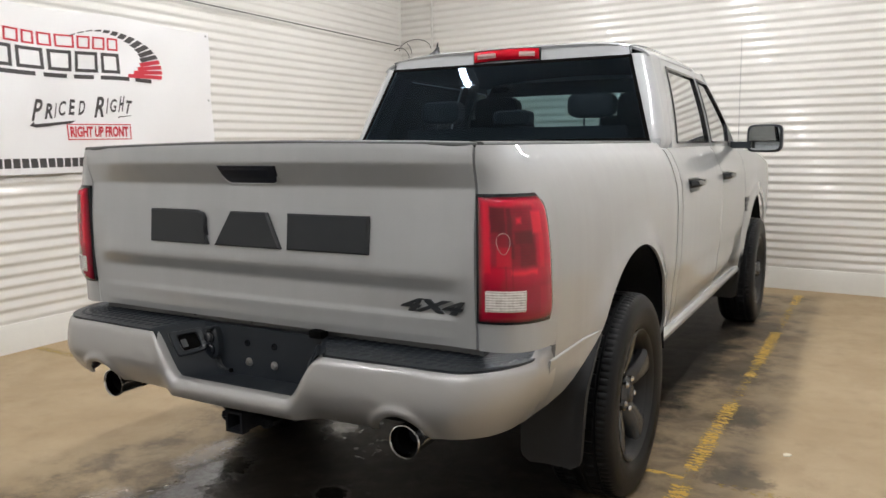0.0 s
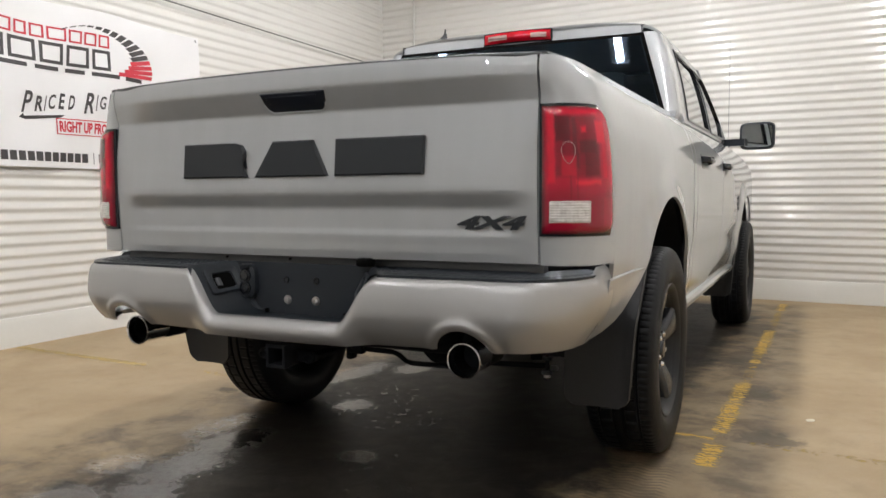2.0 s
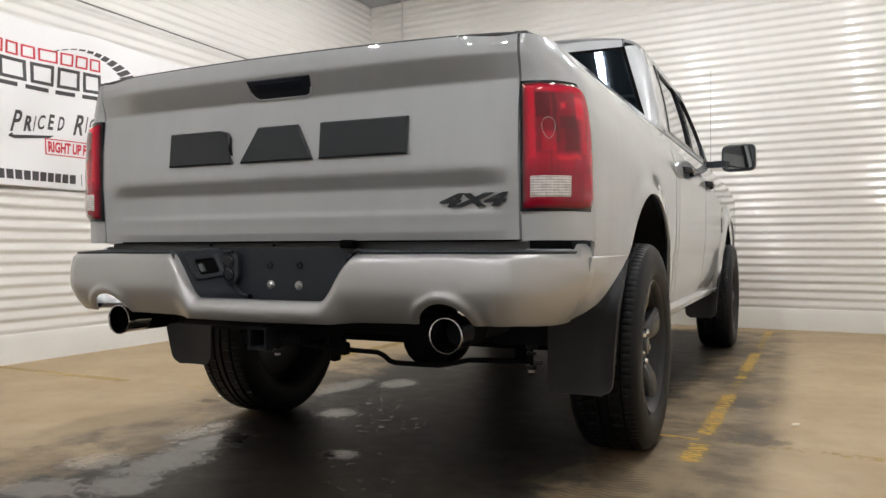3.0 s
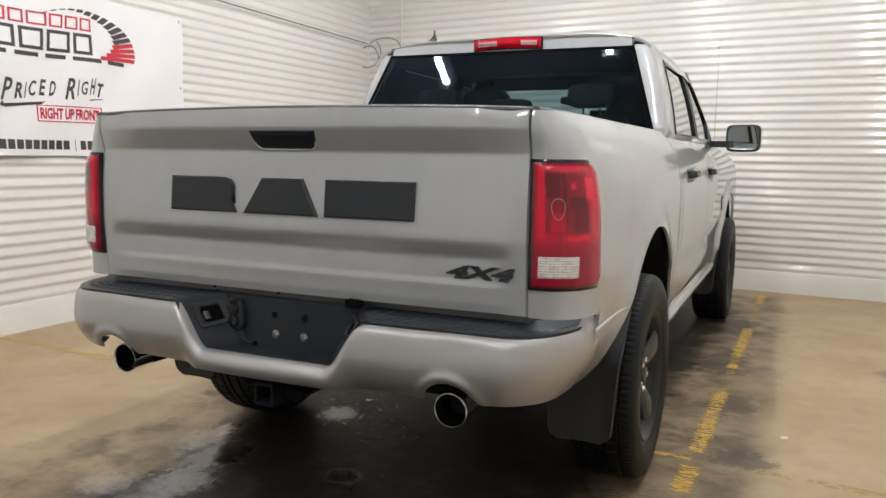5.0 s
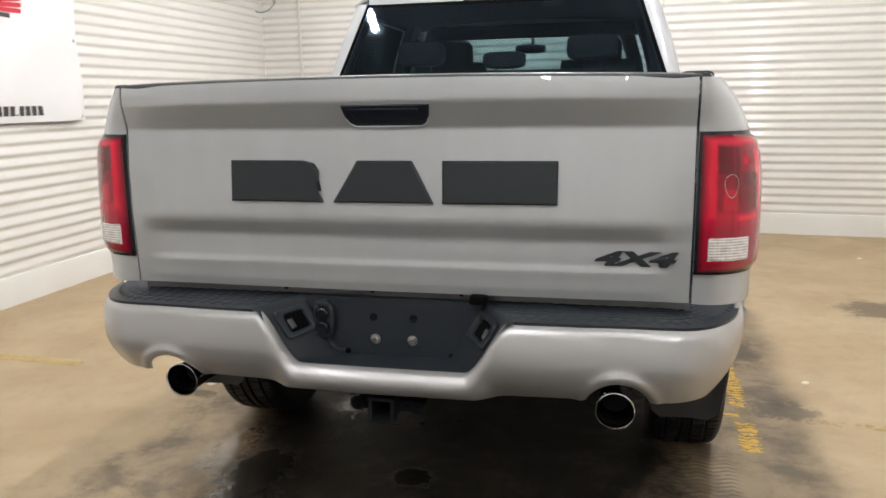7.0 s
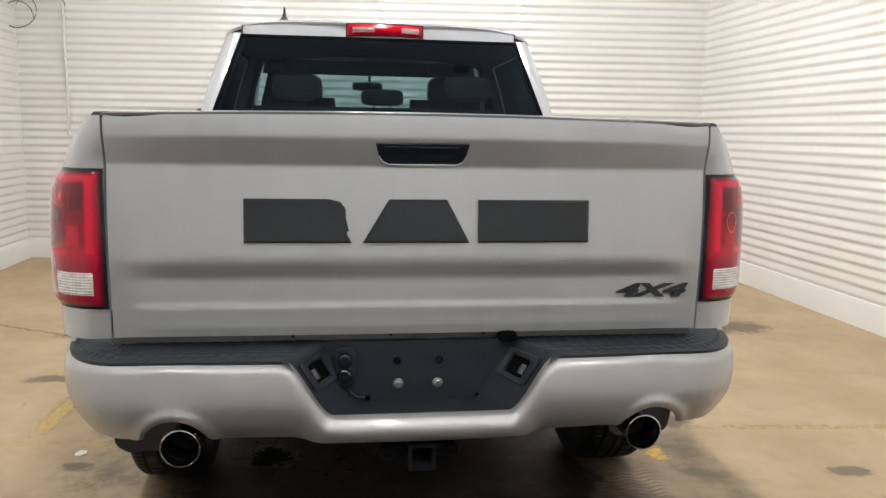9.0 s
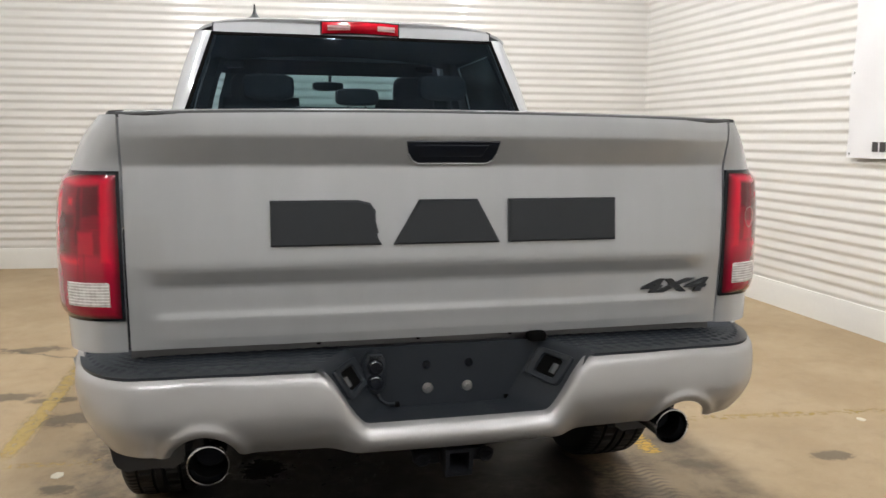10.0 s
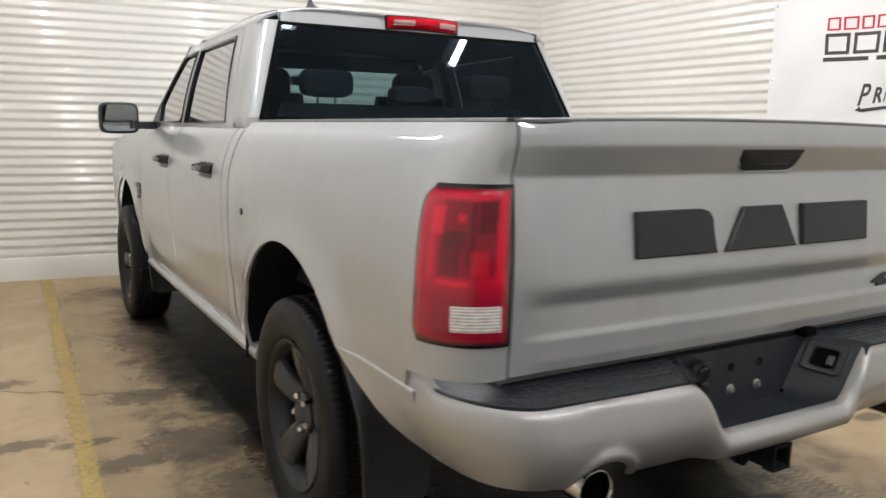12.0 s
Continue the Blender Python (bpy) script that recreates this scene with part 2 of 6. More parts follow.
    # a soft dark margin all round
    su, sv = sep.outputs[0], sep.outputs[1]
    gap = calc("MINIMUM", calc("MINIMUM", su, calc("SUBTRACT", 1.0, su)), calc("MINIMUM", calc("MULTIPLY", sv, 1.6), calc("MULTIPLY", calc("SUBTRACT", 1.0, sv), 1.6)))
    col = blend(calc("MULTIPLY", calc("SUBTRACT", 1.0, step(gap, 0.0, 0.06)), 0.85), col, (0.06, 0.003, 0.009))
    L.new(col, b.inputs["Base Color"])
    bp = N.new("ShaderNodeBump")
    bp.inputs["Strength"].default_value = 0.06
    bp.inputs["Distance"].default_value = 0.002
    L.new(calc("ADD", calc("MULTIPLY", flute.outputs["Fac"], 0.3), facet), bp.inputs["Height"])
    L.new(bp.outputs[0], b.inputs["Normal"])
    return m


def ribbed_lens_material(name):
    """Clear reversing lens with fine level ribs crossed by fainter upright ones."""
    m = material(name, (0.6, 0.55, 0.52), 0.12, 0.0, 0.6, coat_rough=0.03, spec=0.3)
    nt = m.node_tree
    N, L = nt.nodes, nt.links
    b = N["Principled BSDF"]
    uv = N.new("ShaderNodeUVMap")
    facs = []
    for axis, count, warp in (("Y", 11, 0.6), ("X", 13, 0.3)):
        wv = N.new("ShaderNodeTexWave")
        wv.bands_direction = axis
        wv.inputs["Scale"].default_value = count * math.pi / 10
        wv.inputs["Distortion"].default_value = warp
        L.new(uv.outputs[0], wv.inputs["Vector"])
        facs.append(wv.outputs["Fac"])
    add = N.new("ShaderNodeMath")
    add.operation = "MULTIPLY_ADD"
    speck = N.new("ShaderNodeTexNoise")
    speck.inputs["Scale"].default_value = 7
    speck.inputs["Detail"].default_value = 5
    L.new(uv.outputs[0], speck.inputs["Vector"])
    # the serrated side edges are the brightest
    sep = N.new("ShaderNodeSeparateXYZ")
    L.new(uv.outputs[0], sep.inputs[0])
    side = N.new("ShaderNodeMath")
    side.operation = "SUBTRACT"
    side.inputs[1].default_value = 0.5
    L.new(sep.outputs[0], side.inputs[0])
    far = N.new("ShaderNodeMath")
    far.operation = "ABSOLUTE"
    L.new(side.outputs[0], far.inputs[0])
    edge = N.new("ShaderNodeMapRange")
    edge.inputs["From Min"].default_value = 0.40
    edge.inputs["From Max"].default_value = 0.43
    edge.inputs["To Min"].default_value = 0.30
    edge.inputs["To Max"].default_value = 0.95
    L.new(far.outputs[0], edge.inputs["Value"])
    rows = N.new("ShaderNodeMath")
    rows.operation = "MULTIPLY"
    L.new(facs[0], rows.inputs[0])
    L.new(edge.outputs[0], rows.inputs[1])
    both = N.new("ShaderNodeMath")
    both.operation = "MULTIPLY_ADD"
    both.inputs[1].default_value = 0.5
    L.new(speck.outputs["Fac"], both.inputs[0])
    L.new(rows.outputs[0], both.inputs[2])
    L.new(facs[1], add.inputs[0])
    add.inputs[1].default_value = 0.06
    L.new(both.outputs[0], add.inputs[2])
    ramp = N.new("ShaderNodeValToRGB")
    ramp.color_ramp.elements[0].position = 0.20
    ramp.color_ramp.elements[0].color = (0.40, 0.34, 0.32, 1)
    ramp.color_ramp.elements[1].position = 0.58
    ramp.color_ramp.elements[1].color = (0.90, 0.87, 0.84, 1)
    L.new(add.outputs[0], ramp.inputs[0])
    L.new(ramp.outputs[0], b.inputs["Base Color"])
    bp = N.new("ShaderNodeBump")
    bp.inputs["Strength"].default_value = 0.2
    bp.inputs["Distance"].default_value = 0.002
    L.new(add.outputs[0], bp.inputs["Height"])
    L.new(bp.outputs[0], b.inputs["Normal"])
    return m


LAMP_RED = lamp_lens_material("red_lens_with_glints")
LAMP_CLEAR = ribbed_lens_material("ribbed_clear_lens")
PLATE_LENS = material("plate_lamp_lens", (0.09, 0.095, 0.10), 0.2, grain=0.2)
# pale colour standing in for the reflection on the bulb
LAMP_GLINT = material("pale_bulb_glint", (0.60, 0.30, 0.32), 0.25, grain=0.2)
RED_BRIGHT = lens_material("bright_red_lens", (0.60, 0.004, 0.020), 0.12, 50, (0.42, 0.003, 0.012))
CLEAR_LENS = lens_material("clear_lens", (0.56, 0.36, 0.34), 0.12, 17, (0.25, 0.10, 0.10), 0.55)


def floor_material():
    """Brown sealed concrete, damp and stained dark along the parked car's strip, which also holds the car's shade, with
    small puddles.
    """
    m = bpy.data.materials.new("stained_concrete")
    m.use_nodes = True
    nt = m.node_tree
    N, L = nt.nodes, nt.links
    b = N["Principled BSDF"]
    co = N.new("ShaderNodeTexCoord")

    def noise_tex(scale, detail=6, rough=0.6, warp=0.0):
        n = N.new("ShaderNodeTexNoise")
        n.inputs["Scale"].default_value = scale
        n.inputs["Detail"].default_value = detail
        n.inputs["Roughness"].default_value = rough
        n.inputs["Distortion"].default_value = warp
        L.new(co.outputs["Object"], n.inputs["Vector"])
        return n.outputs["Fac"]

    def calc(op, a, c, clamp=False):
        n = N.new("ShaderNodeMath")
        n.operation = op
        n.use_clamp = clamp
        for i, v in enumerate((a, c)):
            if v is None:
                continue
            if isinstance(v, (int, float)):
                n.inputs[i].default_value = v
            else:
                L.new(v, n.inputs[i])
        return n.outputs[0]

    def step(v, lo, hi):
        n = N.new("ShaderNodeMapRange")
        n.interpolation_type = "SMOOTHSTEP"
        n.inputs["From Min"].default_value = lo
        n.inputs["From Max"].default_value = hi
        L.new(v, n.inputs["Value"])
        return n.outputs[0]

    def blend(f, a, c):
        n = N.new("ShaderNodeMix")
        n.data_type = "RGBA"
        L.new(f, n.inputs[0])
        for i, v in ((6, a), (7, c)):
            if isinstance(v, tuple):
                n.inputs[i].default_value = (*v, 1)
            else:
                L.new(v, n.inputs[i])
        return n.outputs[2]

    sep = N.new("ShaderNodeSeparateXYZ")
    L.new(co.outputs["Object"], sep.inputs[0])
    x, y = sep.outputs[0], sep.outputs[1]
    fine, mid, wide = noise_tex(70, 8, 0.75), noise_tex(7, 9, 0.7, 0.25), noise_tex(1.6, 6, 0.6, 0.5)
    # wet strip below the car, its shade painted in: rounded-box distance, broken up by noise
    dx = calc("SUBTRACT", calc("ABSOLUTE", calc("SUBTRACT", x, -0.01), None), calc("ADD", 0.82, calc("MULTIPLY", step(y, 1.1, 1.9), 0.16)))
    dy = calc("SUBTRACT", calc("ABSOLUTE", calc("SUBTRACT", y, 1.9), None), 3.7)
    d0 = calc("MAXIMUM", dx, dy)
    # broad ragged wet patch added unseen behind the car: darkens the tailgate's reflection
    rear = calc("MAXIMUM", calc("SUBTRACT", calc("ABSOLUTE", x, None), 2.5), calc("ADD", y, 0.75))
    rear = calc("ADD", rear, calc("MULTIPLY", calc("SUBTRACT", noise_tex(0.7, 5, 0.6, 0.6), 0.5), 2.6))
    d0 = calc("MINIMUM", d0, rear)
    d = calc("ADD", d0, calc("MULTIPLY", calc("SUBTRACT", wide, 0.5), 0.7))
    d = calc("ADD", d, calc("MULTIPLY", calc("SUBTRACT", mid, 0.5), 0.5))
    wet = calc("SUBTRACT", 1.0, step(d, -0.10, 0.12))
    # a paler damp margin with ragged blotches
    dm = calc("MAXIMUM", calc("SUBTRACT", calc("ABSOLUTE", calc("SUBTRACT", x, 0.10), None), 1.17), dy)
    e = calc("ADD", dm, calc("MULTIPLY", calc("SUBTRACT", noise_tex(2.3, 9, 0.66, 0.1), 0.5), calc("SUBTRACT", 1.7, calc("MULTIPLY", step(x, -0.1, 0.5), 1.25))))
    damp = calc("SUBTRACT", 1.0, step(e, 0.05, 0.30))
    rag = calc("ADD", calc("MULTIPLY", calc("SUBTRACT", noise_tex(5.5, 9, 0.75, 0.4), 0.5), 2.4), calc("MULTIPLY", calc("SUBTRACT", noise_tex(24, 9, 0.75, 0.3), 0.5), 1.8))

    def blot(spots, lo, hi):
        """Ragged patches (x, y, half length in x, half length in y), joined."""
        best = None
        for px, py, rx, ry in spots:
            qx = calc("DIVIDE", calc("SUBTRACT", x, px), rx)
            qy = calc("DIVIDE", calc("SUBTRACT", y, py), ry)
            q = calc("SQRT", calc("ADD", calc("MULTIPLY", qx, qx), calc("MULTIPLY", qy, qy)), None)
            best = q if best is None else calc("MINIMUM", best, q)
        return calc("SUBTRACT", 1.0, step(calc("ADD", best, rag), lo, hi))
    stains = blot(((-0.97, 3.85, 0.28, 0.45), (-0.95, 3.1, 0.25, 0.40), (-1.06, 1.97, 0.28, 0.22), (-1.42, 1.9, 0.20, 0.10), (-1.0, 1.45, 0.22, 0.28), (-0.87, 2.6, 0.20, 0.32),
                   (-1.82, 2.3, 0.15, 0.07), (-1.56, 2.2, 0.14, 0.04), (-1.22, 2.72, 0.20, 0.14), (-1.12, 2.05, 0.26, 0.16), (-1.9, 3.25, 0.20, 0.08), (-1.3, 1.1, 0.07, 0.05), (1.15, 3.1, 0.16, 0.40), (1.12, 4.2, 0.15, 0.35), (1.935, 0.75, 0.10, 0.05), (2.70, 3.15, 0.26, 0.20), (2.32, 3.2, 0.30, 0.24), (1.26, 2.2, 0.12, 0.22), (1.36, 1.4, 0.15, 0.12)), 0.6, 1.2)
    pools = blot(((-0.77, -0.31, 0.13, 0.10), (-0.56, -0.17, 0.12, 0.10), (-0.64, 0.12, 0.11, 0.20), (-0.88, 0.02, 0.10, 0.10), (-0.69, 0.42, 0.11, 0.17), (-0.86, 0.58, 0.09, 0.18), (-0.89, 1.72, 0.09, 0.26), (-0.51, 1.12, 0.09, 0.09), (-0.63, 1.98, 0.09, 0.13), (-0.09, 0.48, 0.07, 0.06)), 0.4, 1.5)
    pools = calc("MULTIPLY", pools, calc("ADD", 0.62, calc("MULTIPLY", step(noise_tex(30, 8, 0.75, 0.4), 0.42, 0.56), 0.38)))
    # a thin crack wandering across the slab
    track = calc("ABSOLUTE", calc("ADD", calc("ADD", y, calc("MULTIPLY", x, 0.6)), calc("ADD", calc("MULTIPLY", calc("SUBTRACT", mid, 0.5), 0.22), -2.02)), None)
    crack = calc("MULTIPLY", calc("SUBTRACT", 1.0, step(track, 0.006, 0.022)), calc("SUBTRACT", 1.0, step(x, -1.3, -1.0)))
    base = blend(step(wide, 0.3, 0.7), (0.37, 0.27, 0.155), (0.44, 0.335, 0.205))
    base = blend(calc("MULTIPLY", step(mid, 0.45, 0.75), 0.35), base, (0.26, 0.185, 0.105))
    base = blend(calc("MULTIPLY", step(fine, 0.5, 0.8), 0.22), base, (0.16, 0.11, 0.065))
    base = blend(calc("MULTIPLY", step(noise_tex(130, 3, 0.6), 0.64, 0.70), 0.45), base, (0.60, 0.49, 0.33))
    base = blend(calc("MULTIPLY", step(noise_tex(3.6, 9, 0.75, 0.4), 0.63, 0.72), 0.45), base, (0.10, 0.075, 0.05))
    mottle = calc("ADD", 0.22, calc("MULTIPLY", step(calc("ADD", calc("MULTIPLY", noise_tex(3.6, 7, 0.62, 0.3), 0.82), calc("MULTIPLY", noise_tex(19, 8, 0.75, 0.2), 0.18)), 0.40, 0.62), 0.55))
    base = blend(calc("MULTIPLY", damp, mottle), base, (0.070, 0.049, 0.030))
    base = blend(calc("MULTIPLY", step(noise_tex(150, 3, 0.5), 0.66, 0.74), 0.5), base, (0.12, 0.085, 0.05))
    zig = calc("ADD", calc("MULTIPLY", y, 210.0), calc("MULTIPLY", calc("ABSOLUTE", calc("SUBTRACT", calc("FRACT", calc("MULTIPLY", x, 9.0), None), 0.5), None), 9.0))
    tread = step(calc("MULTIPLY", calc("SINE", zig, None), step(noise_tex(14, 6, 0.7), 0.35, 0.6)), -0.2, 0.5)
    band = calc("MULTIPLY", calc("SUBTRACT", 1.0, step(calc("ABSOLUTE", calc("SUBTRACT", x, 0.95), None), 0.10, 0.16)), calc("SUBTRACT", 1.0, step(y, 0.75, 1.0)))
    base = blend(calc("MULTIPLY", calc("MULTIPLY", band, tread), 0.6), base, (0.07, 0.052, 0.034))
    base = blend(calc("MULTIPLY", stains, 0.68), base, (0.05, 0.038, 0.027))
    base = blend(calc("MULTIPLY", crack, 0.6), base, (0.05, 0.038, 0.027))
    # wet tone, darkened and cooled for the car's shade and its dark reflection
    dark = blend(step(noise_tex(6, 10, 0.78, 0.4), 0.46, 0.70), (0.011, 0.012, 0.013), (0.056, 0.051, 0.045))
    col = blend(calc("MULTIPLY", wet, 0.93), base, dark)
    L.new(col, b.inputs["Base Color"])
    # puddles: smooth water where the strip is wettest
    beads = calc("MULTIPLY", step(noise_tex(21, 5, 0.65, 0.5), 0.60, 0.65), blot(((-0.48, 1.25, 0.20, 0.34), (-0.20, 1.05, 0.16, 0.20), (-0.05, 0.45, 0.14, 0.12), (0.20, 0.18, 0.14, 0.10), (-0.68, 0.15, 0.20, 0.40)), 0.7, 1.3))
    pud = calc("MAXIMUM", beads, pools)
    r = calc("SUBTRACT", calc("SUBTRACT", 0.62, calc("MULTIPLY", wet, 0.14)), calc("MULTIPLY", damp, 0.1))
    r = calc("ADD", r, calc("MULTIPLY", calc("SUBTRACT", noise_tex(9, 8, 0.65, 0.3), 0.5), 0.24))
    r = calc("MULTIPLY", r, calc("SUBTRACT", 1.0, calc("MULTIPLY", pud, 0.88)))
    L.new(calc("MAXIMUM", r, 0.04), b.inputs["Roughness"])
    L.new(calc("ADD", calc("SUBTRACT", 0.5, calc("MULTIPLY", wet, 0.38)), calc("MULTIPLY", pud, 1.7)), b.inputs["Specular IOR Level"])
    bp = N.new("ShaderNodeBump")
    bp.inputs["Distance"].default_value = 0.004
    L.new(calc("MULTIPLY", calc("SUBTRACT", 1.0, calc("MULTIPLY", pud, 0.9)), 0.36), bp.inputs["Strength"])
    L.new(calc("ADD", fine, mid), bp.inputs["Height"])
    L.new(bp.outputs[0], b.inputs["Normal"])
    return m


def worn_paint_material(name, colour, level, cover=1.0, stretch=(34, 34, 34), soft=0.03, ticks=0.0):
    """Old floor paint, flaked away in patches."""
    m = material(name, colour, 0.6, grain=0.3, grain_size=60, stain=0.4, stain_size=5)
    nt = m.node_tree
    b = nt.nodes["Principled BSDF"]
    co = nt.nodes.new("ShaderNodeTexCoord")
    n = nt.nodes.new("ShaderNodeTexNoise")
    n.inputs["Scale"].default_value = 1.0
    n.inputs["Detail"].default_value = 9
    n.inputs["Roughness"].default_value = 0.75
    n.inputs["Distortion"].default_value = 0.7
    n2 = nt.nodes.new("ShaderNodeTexNoise")
    n2.inputs["Scale"].default_value = 1.7
    mm = nt.nodes.new("ShaderNodeMath")
    mm.operation = "ADD"
    half = nt.nodes.new("ShaderNodeMath")
    half.operation = "MULTIPLY_ADD"
    half.inputs[1].default_value = 0.4
    half.inputs[2].default_value = 0.3
    mr = nt.nodes.new("ShaderNodeMapRange")
    mr.inputs["From Min"].default_value = level - soft
    mr.inputs["From Max"].default_value = level + soft
    mp = nt.nodes.new("ShaderNodeMapping")
    mp.inputs["Scale"].default_value = stretch
    nt.links.new(co.outputs["Object"], mp.inputs["Vector"])
    nt.links.new(mp.outputs[0], n.inputs["Vector"])
    nt.links.new(co.outputs["Object"], n2.inputs["Vector"])
    nt.links.new(n.outputs["Fac"], mm.inputs[0])
    nt.links.new(n2.outputs["Fac"], half.inputs[0])
    nt.links.new(half.outputs[0], mm.inputs[1])
    # the paint is worn thin at its edges and ends
    uv = nt.nodes.new("ShaderNodeUVMap")
    sp = nt.nodes.new("ShaderNodeSeparateXYZ")
    nt.links.new(uv.outputs[0], sp.inputs[0])
    last = mm.outputs[0]
    for k, lo, amount in ((0, 0.94, 0.4), (1, 0.4, 0.32)):
        ab = nt.nodes.new("ShaderNodeMath")
        ab.operation = "MULTIPLY_ADD"
        ab.inputs[1].default_value = 2
        ab.inputs[2].default_value = -1
        nt.links.new(sp.outputs[k], ab.inputs[0])
        a2 = nt.nodes.new("ShaderNodeMath")
        a2.operation = "ABSOLUTE"
        nt.links.new(ab.outputs[0], a2.inputs[0])
        fall = nt.nodes.new("ShaderNodeMapRange")
        fall.inputs["From Min"].default_value = lo
        fall.inputs["From Max"].default_value = 1.0
        fall.inputs["To Max"].default_value = amount
        nt.links.new(a2.outputs[0], fall.inputs["Value"])
        sb = nt.nodes.new("ShaderNodeMath")
        sb.operation = "SUBTRACT"
        nt.links.new(last, sb.inputs[0])
        nt.links.new(fall.outputs[0], sb.inputs[1])
        last = sb.outputs[0]
    if ticks:
        # the coarse brush of the floor sweeper has left it in short cross strokes
        wv = nt.nodes.new("ShaderNodeTexWave")
        wv.bands_direction = "Y"
        wv.inputs["Scale"].default_value = 9.5
        wv.inputs["Distortion"].default_value = 9.0
        wv.inputs["Detail"].default_value = 3
        wv.inputs["Detail Scale"].default_value = 2.5
        nt.links.new(co.outputs["Object"], wv.inputs["Vector"])
        cut = nt.nodes.new("ShaderNodeMath")
        cut.operation = "MULTIPLY_ADD"
        cut.inputs[1].default_value = ticks
        nt.links.new(wv.outputs["Fac"], cut.inputs[0])
        nt.links.new(last, cut.inputs[2])
        last = cut.outputs[0]
    nt.links.new(last, mr.inputs["Value"])
    mr.inputs["To Max"].default_value = cover
    nt.links.new(mr.outputs[0], b.inputs["Alpha"])
    return m


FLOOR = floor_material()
YELLOW = worn_paint_material("worn_yellow_paint", (0.82, 0.52, 0.11), 1.105, 0.88, (24, 42, 30), 0.03, ticks=0.34)
YELLOW_DOTS = worn_paint_material("scattered_yellow_paint", (0.66, 0.44, 0.10), 1.055, 0.8, (30, 38, 30), 0.02)
YELLOW_FLECKS = worn_paint_material("pale_yellow_flecks", (0.60, 0.43, 0.13), 1.02, 0.6, (26, 26, 26), 0.03)
YELLOW_PALE = worn_paint_material("worn_pale_yellow_paint", (0.62, 0.45, 0.15), 0.88, 0.58, (20, 20, 20), 0.12)


# ---- mesh helpers ----
def thing(name, label, category, group="", kind="", at=(0, 0, 0)):
    ob = new(name)
    ob.location = at
    return tagged(ob, label, category, group, kind)


def finish(bm, name, mat, smooth=True, angle=35):
    bmesh.ops.remove_doubles(bm, verts=bm.verts, dist=1e-5)
    bmesh.ops.recalc_face_normals(bm, faces=bm.faces)
    me = bpy.data.meshes.new(name)
    if smooth:
        lim = math.cos(radians(angle))
        for f in bm.faces:
            f.smooth = True
        for e in bm.edges:
            if len(e.link_faces) == 2 and e.link_faces[0].normal.dot(e.link_faces[1].normal) < lim:
                e.smooth = False
    bm.to_mesh(me)
    bm.free()
    me.materials.append(mat)
    return me


def part(name, bm, mat, parent=None, label="", smooth=True, angle=35):
    ob = new(name, finish(bm, name, mat, smooth, angle))
    if parent:
        ob.parent = parent
        ob.matrix_parent_inverse = Matrix.Translation(parent.matrix_basis.translation).inverted() if parent.parent is None and parent.data is None else Matrix()
    if label:
        ob["label"] = label
    return ob


def grid(fn, nu, nv, bm=None):
    """A sheet of points fn(u, v), u and v from 0 to 1."""
    bm = bm or bmesh.new()
    vs = [[bm.verts.new(fn(i / nu, j / nv)) for j in range(nv + 1)] for i in range(nu + 1)]
    for i in range(nu):
        for j in range(nv):
            bm.faces.new((vs[i][j], vs[i + 1][j], vs[i + 1][j + 1], vs[i][j + 1]))
    return bm


def thicken(bm, d, out=None):
    """Gives a sheet a thickness d, inwards along its normals, or away from the direction out."""
    bmesh.ops.remove_doubles(bm, verts=bm.verts, dist=1e-5)
    bmesh.ops.recalc_face_normals(bm, faces=bm.faces)
    if out:
        o = Vector(out)
        if sum(f.normal.dot(o) * f.calc_area() for f in bm.faces) < 0:
            bmesh.ops.reverse_faces(bm, faces=bm.faces)
    bmesh.ops.solidify(bm, geom=bm.faces[:], thickness=d)
    return bm


def rings(loops, closed=True, caps=True, bm=None):
    """Skins a list of rings of points."""
    bm = bm or bmesh.new()
    vs = [[bm.verts.new(p) for p in r] for r in loops]
    n = len(vs[0])
    for a, b in zip(vs, vs[1:]):
        for i in range(n if closed else n - 1):
            j = (i + 1) % n
            bm.faces.new((a[i], a[j], b[j], b[i]))
    if caps and closed:
        bm.faces.new(vs[0])
        bm.faces.new(vs[-1])
    return bm


def box(c, s, r=0.0, bm=None, turn=None):
    """A box with bevelled edges."""
    b2 = bmesh.new()
    bmesh.ops.create_cube(b2, size=1, matrix=Matrix.Diagonal((*s, 1)))
    if r:
        bmesh.ops.bevel(b2, geom=b2.edges[:], offset=r, segments=2, affect="EDGES", profile=0.5)
    m = Matrix.Translation(c) @ (turn or Matrix())
    b2.transform(m)
    if bm is None:
        return b2
    me = bpy.data.meshes.new("tmp")
    b2.to_mesh(me)
    b2.free()
    bm.from_mesh(me)
    bpy.data.meshes.remove(me)
    return bm


def tube(path, r, n=10, bm=None, caps=True):
    """A round rod along a path of points; r one radius or one a point."""
    pts = [Vector(p) for p in path]
    loops = []
    up = Vector((0, 0, 1))
    for i, p in enumerate(pts):
        d = (pts[min(i + 1, len(pts) - 1)] - pts[max(i - 1, 0)]).normalized()
        a = d.cross(up if abs(d.z) < 0.95 else Vector((1, 0, 0))).normalized()
        b = d.cross(a).normalized()
        rr = r[i] if isinstance(r, (list, tuple)) else r
        loops.append([p + rr * (math.cos(k * math.tau / n) * a + math.sin(k * math.tau / n) * b) for k in range(n)])
    return rings(loops, True, caps, bm)


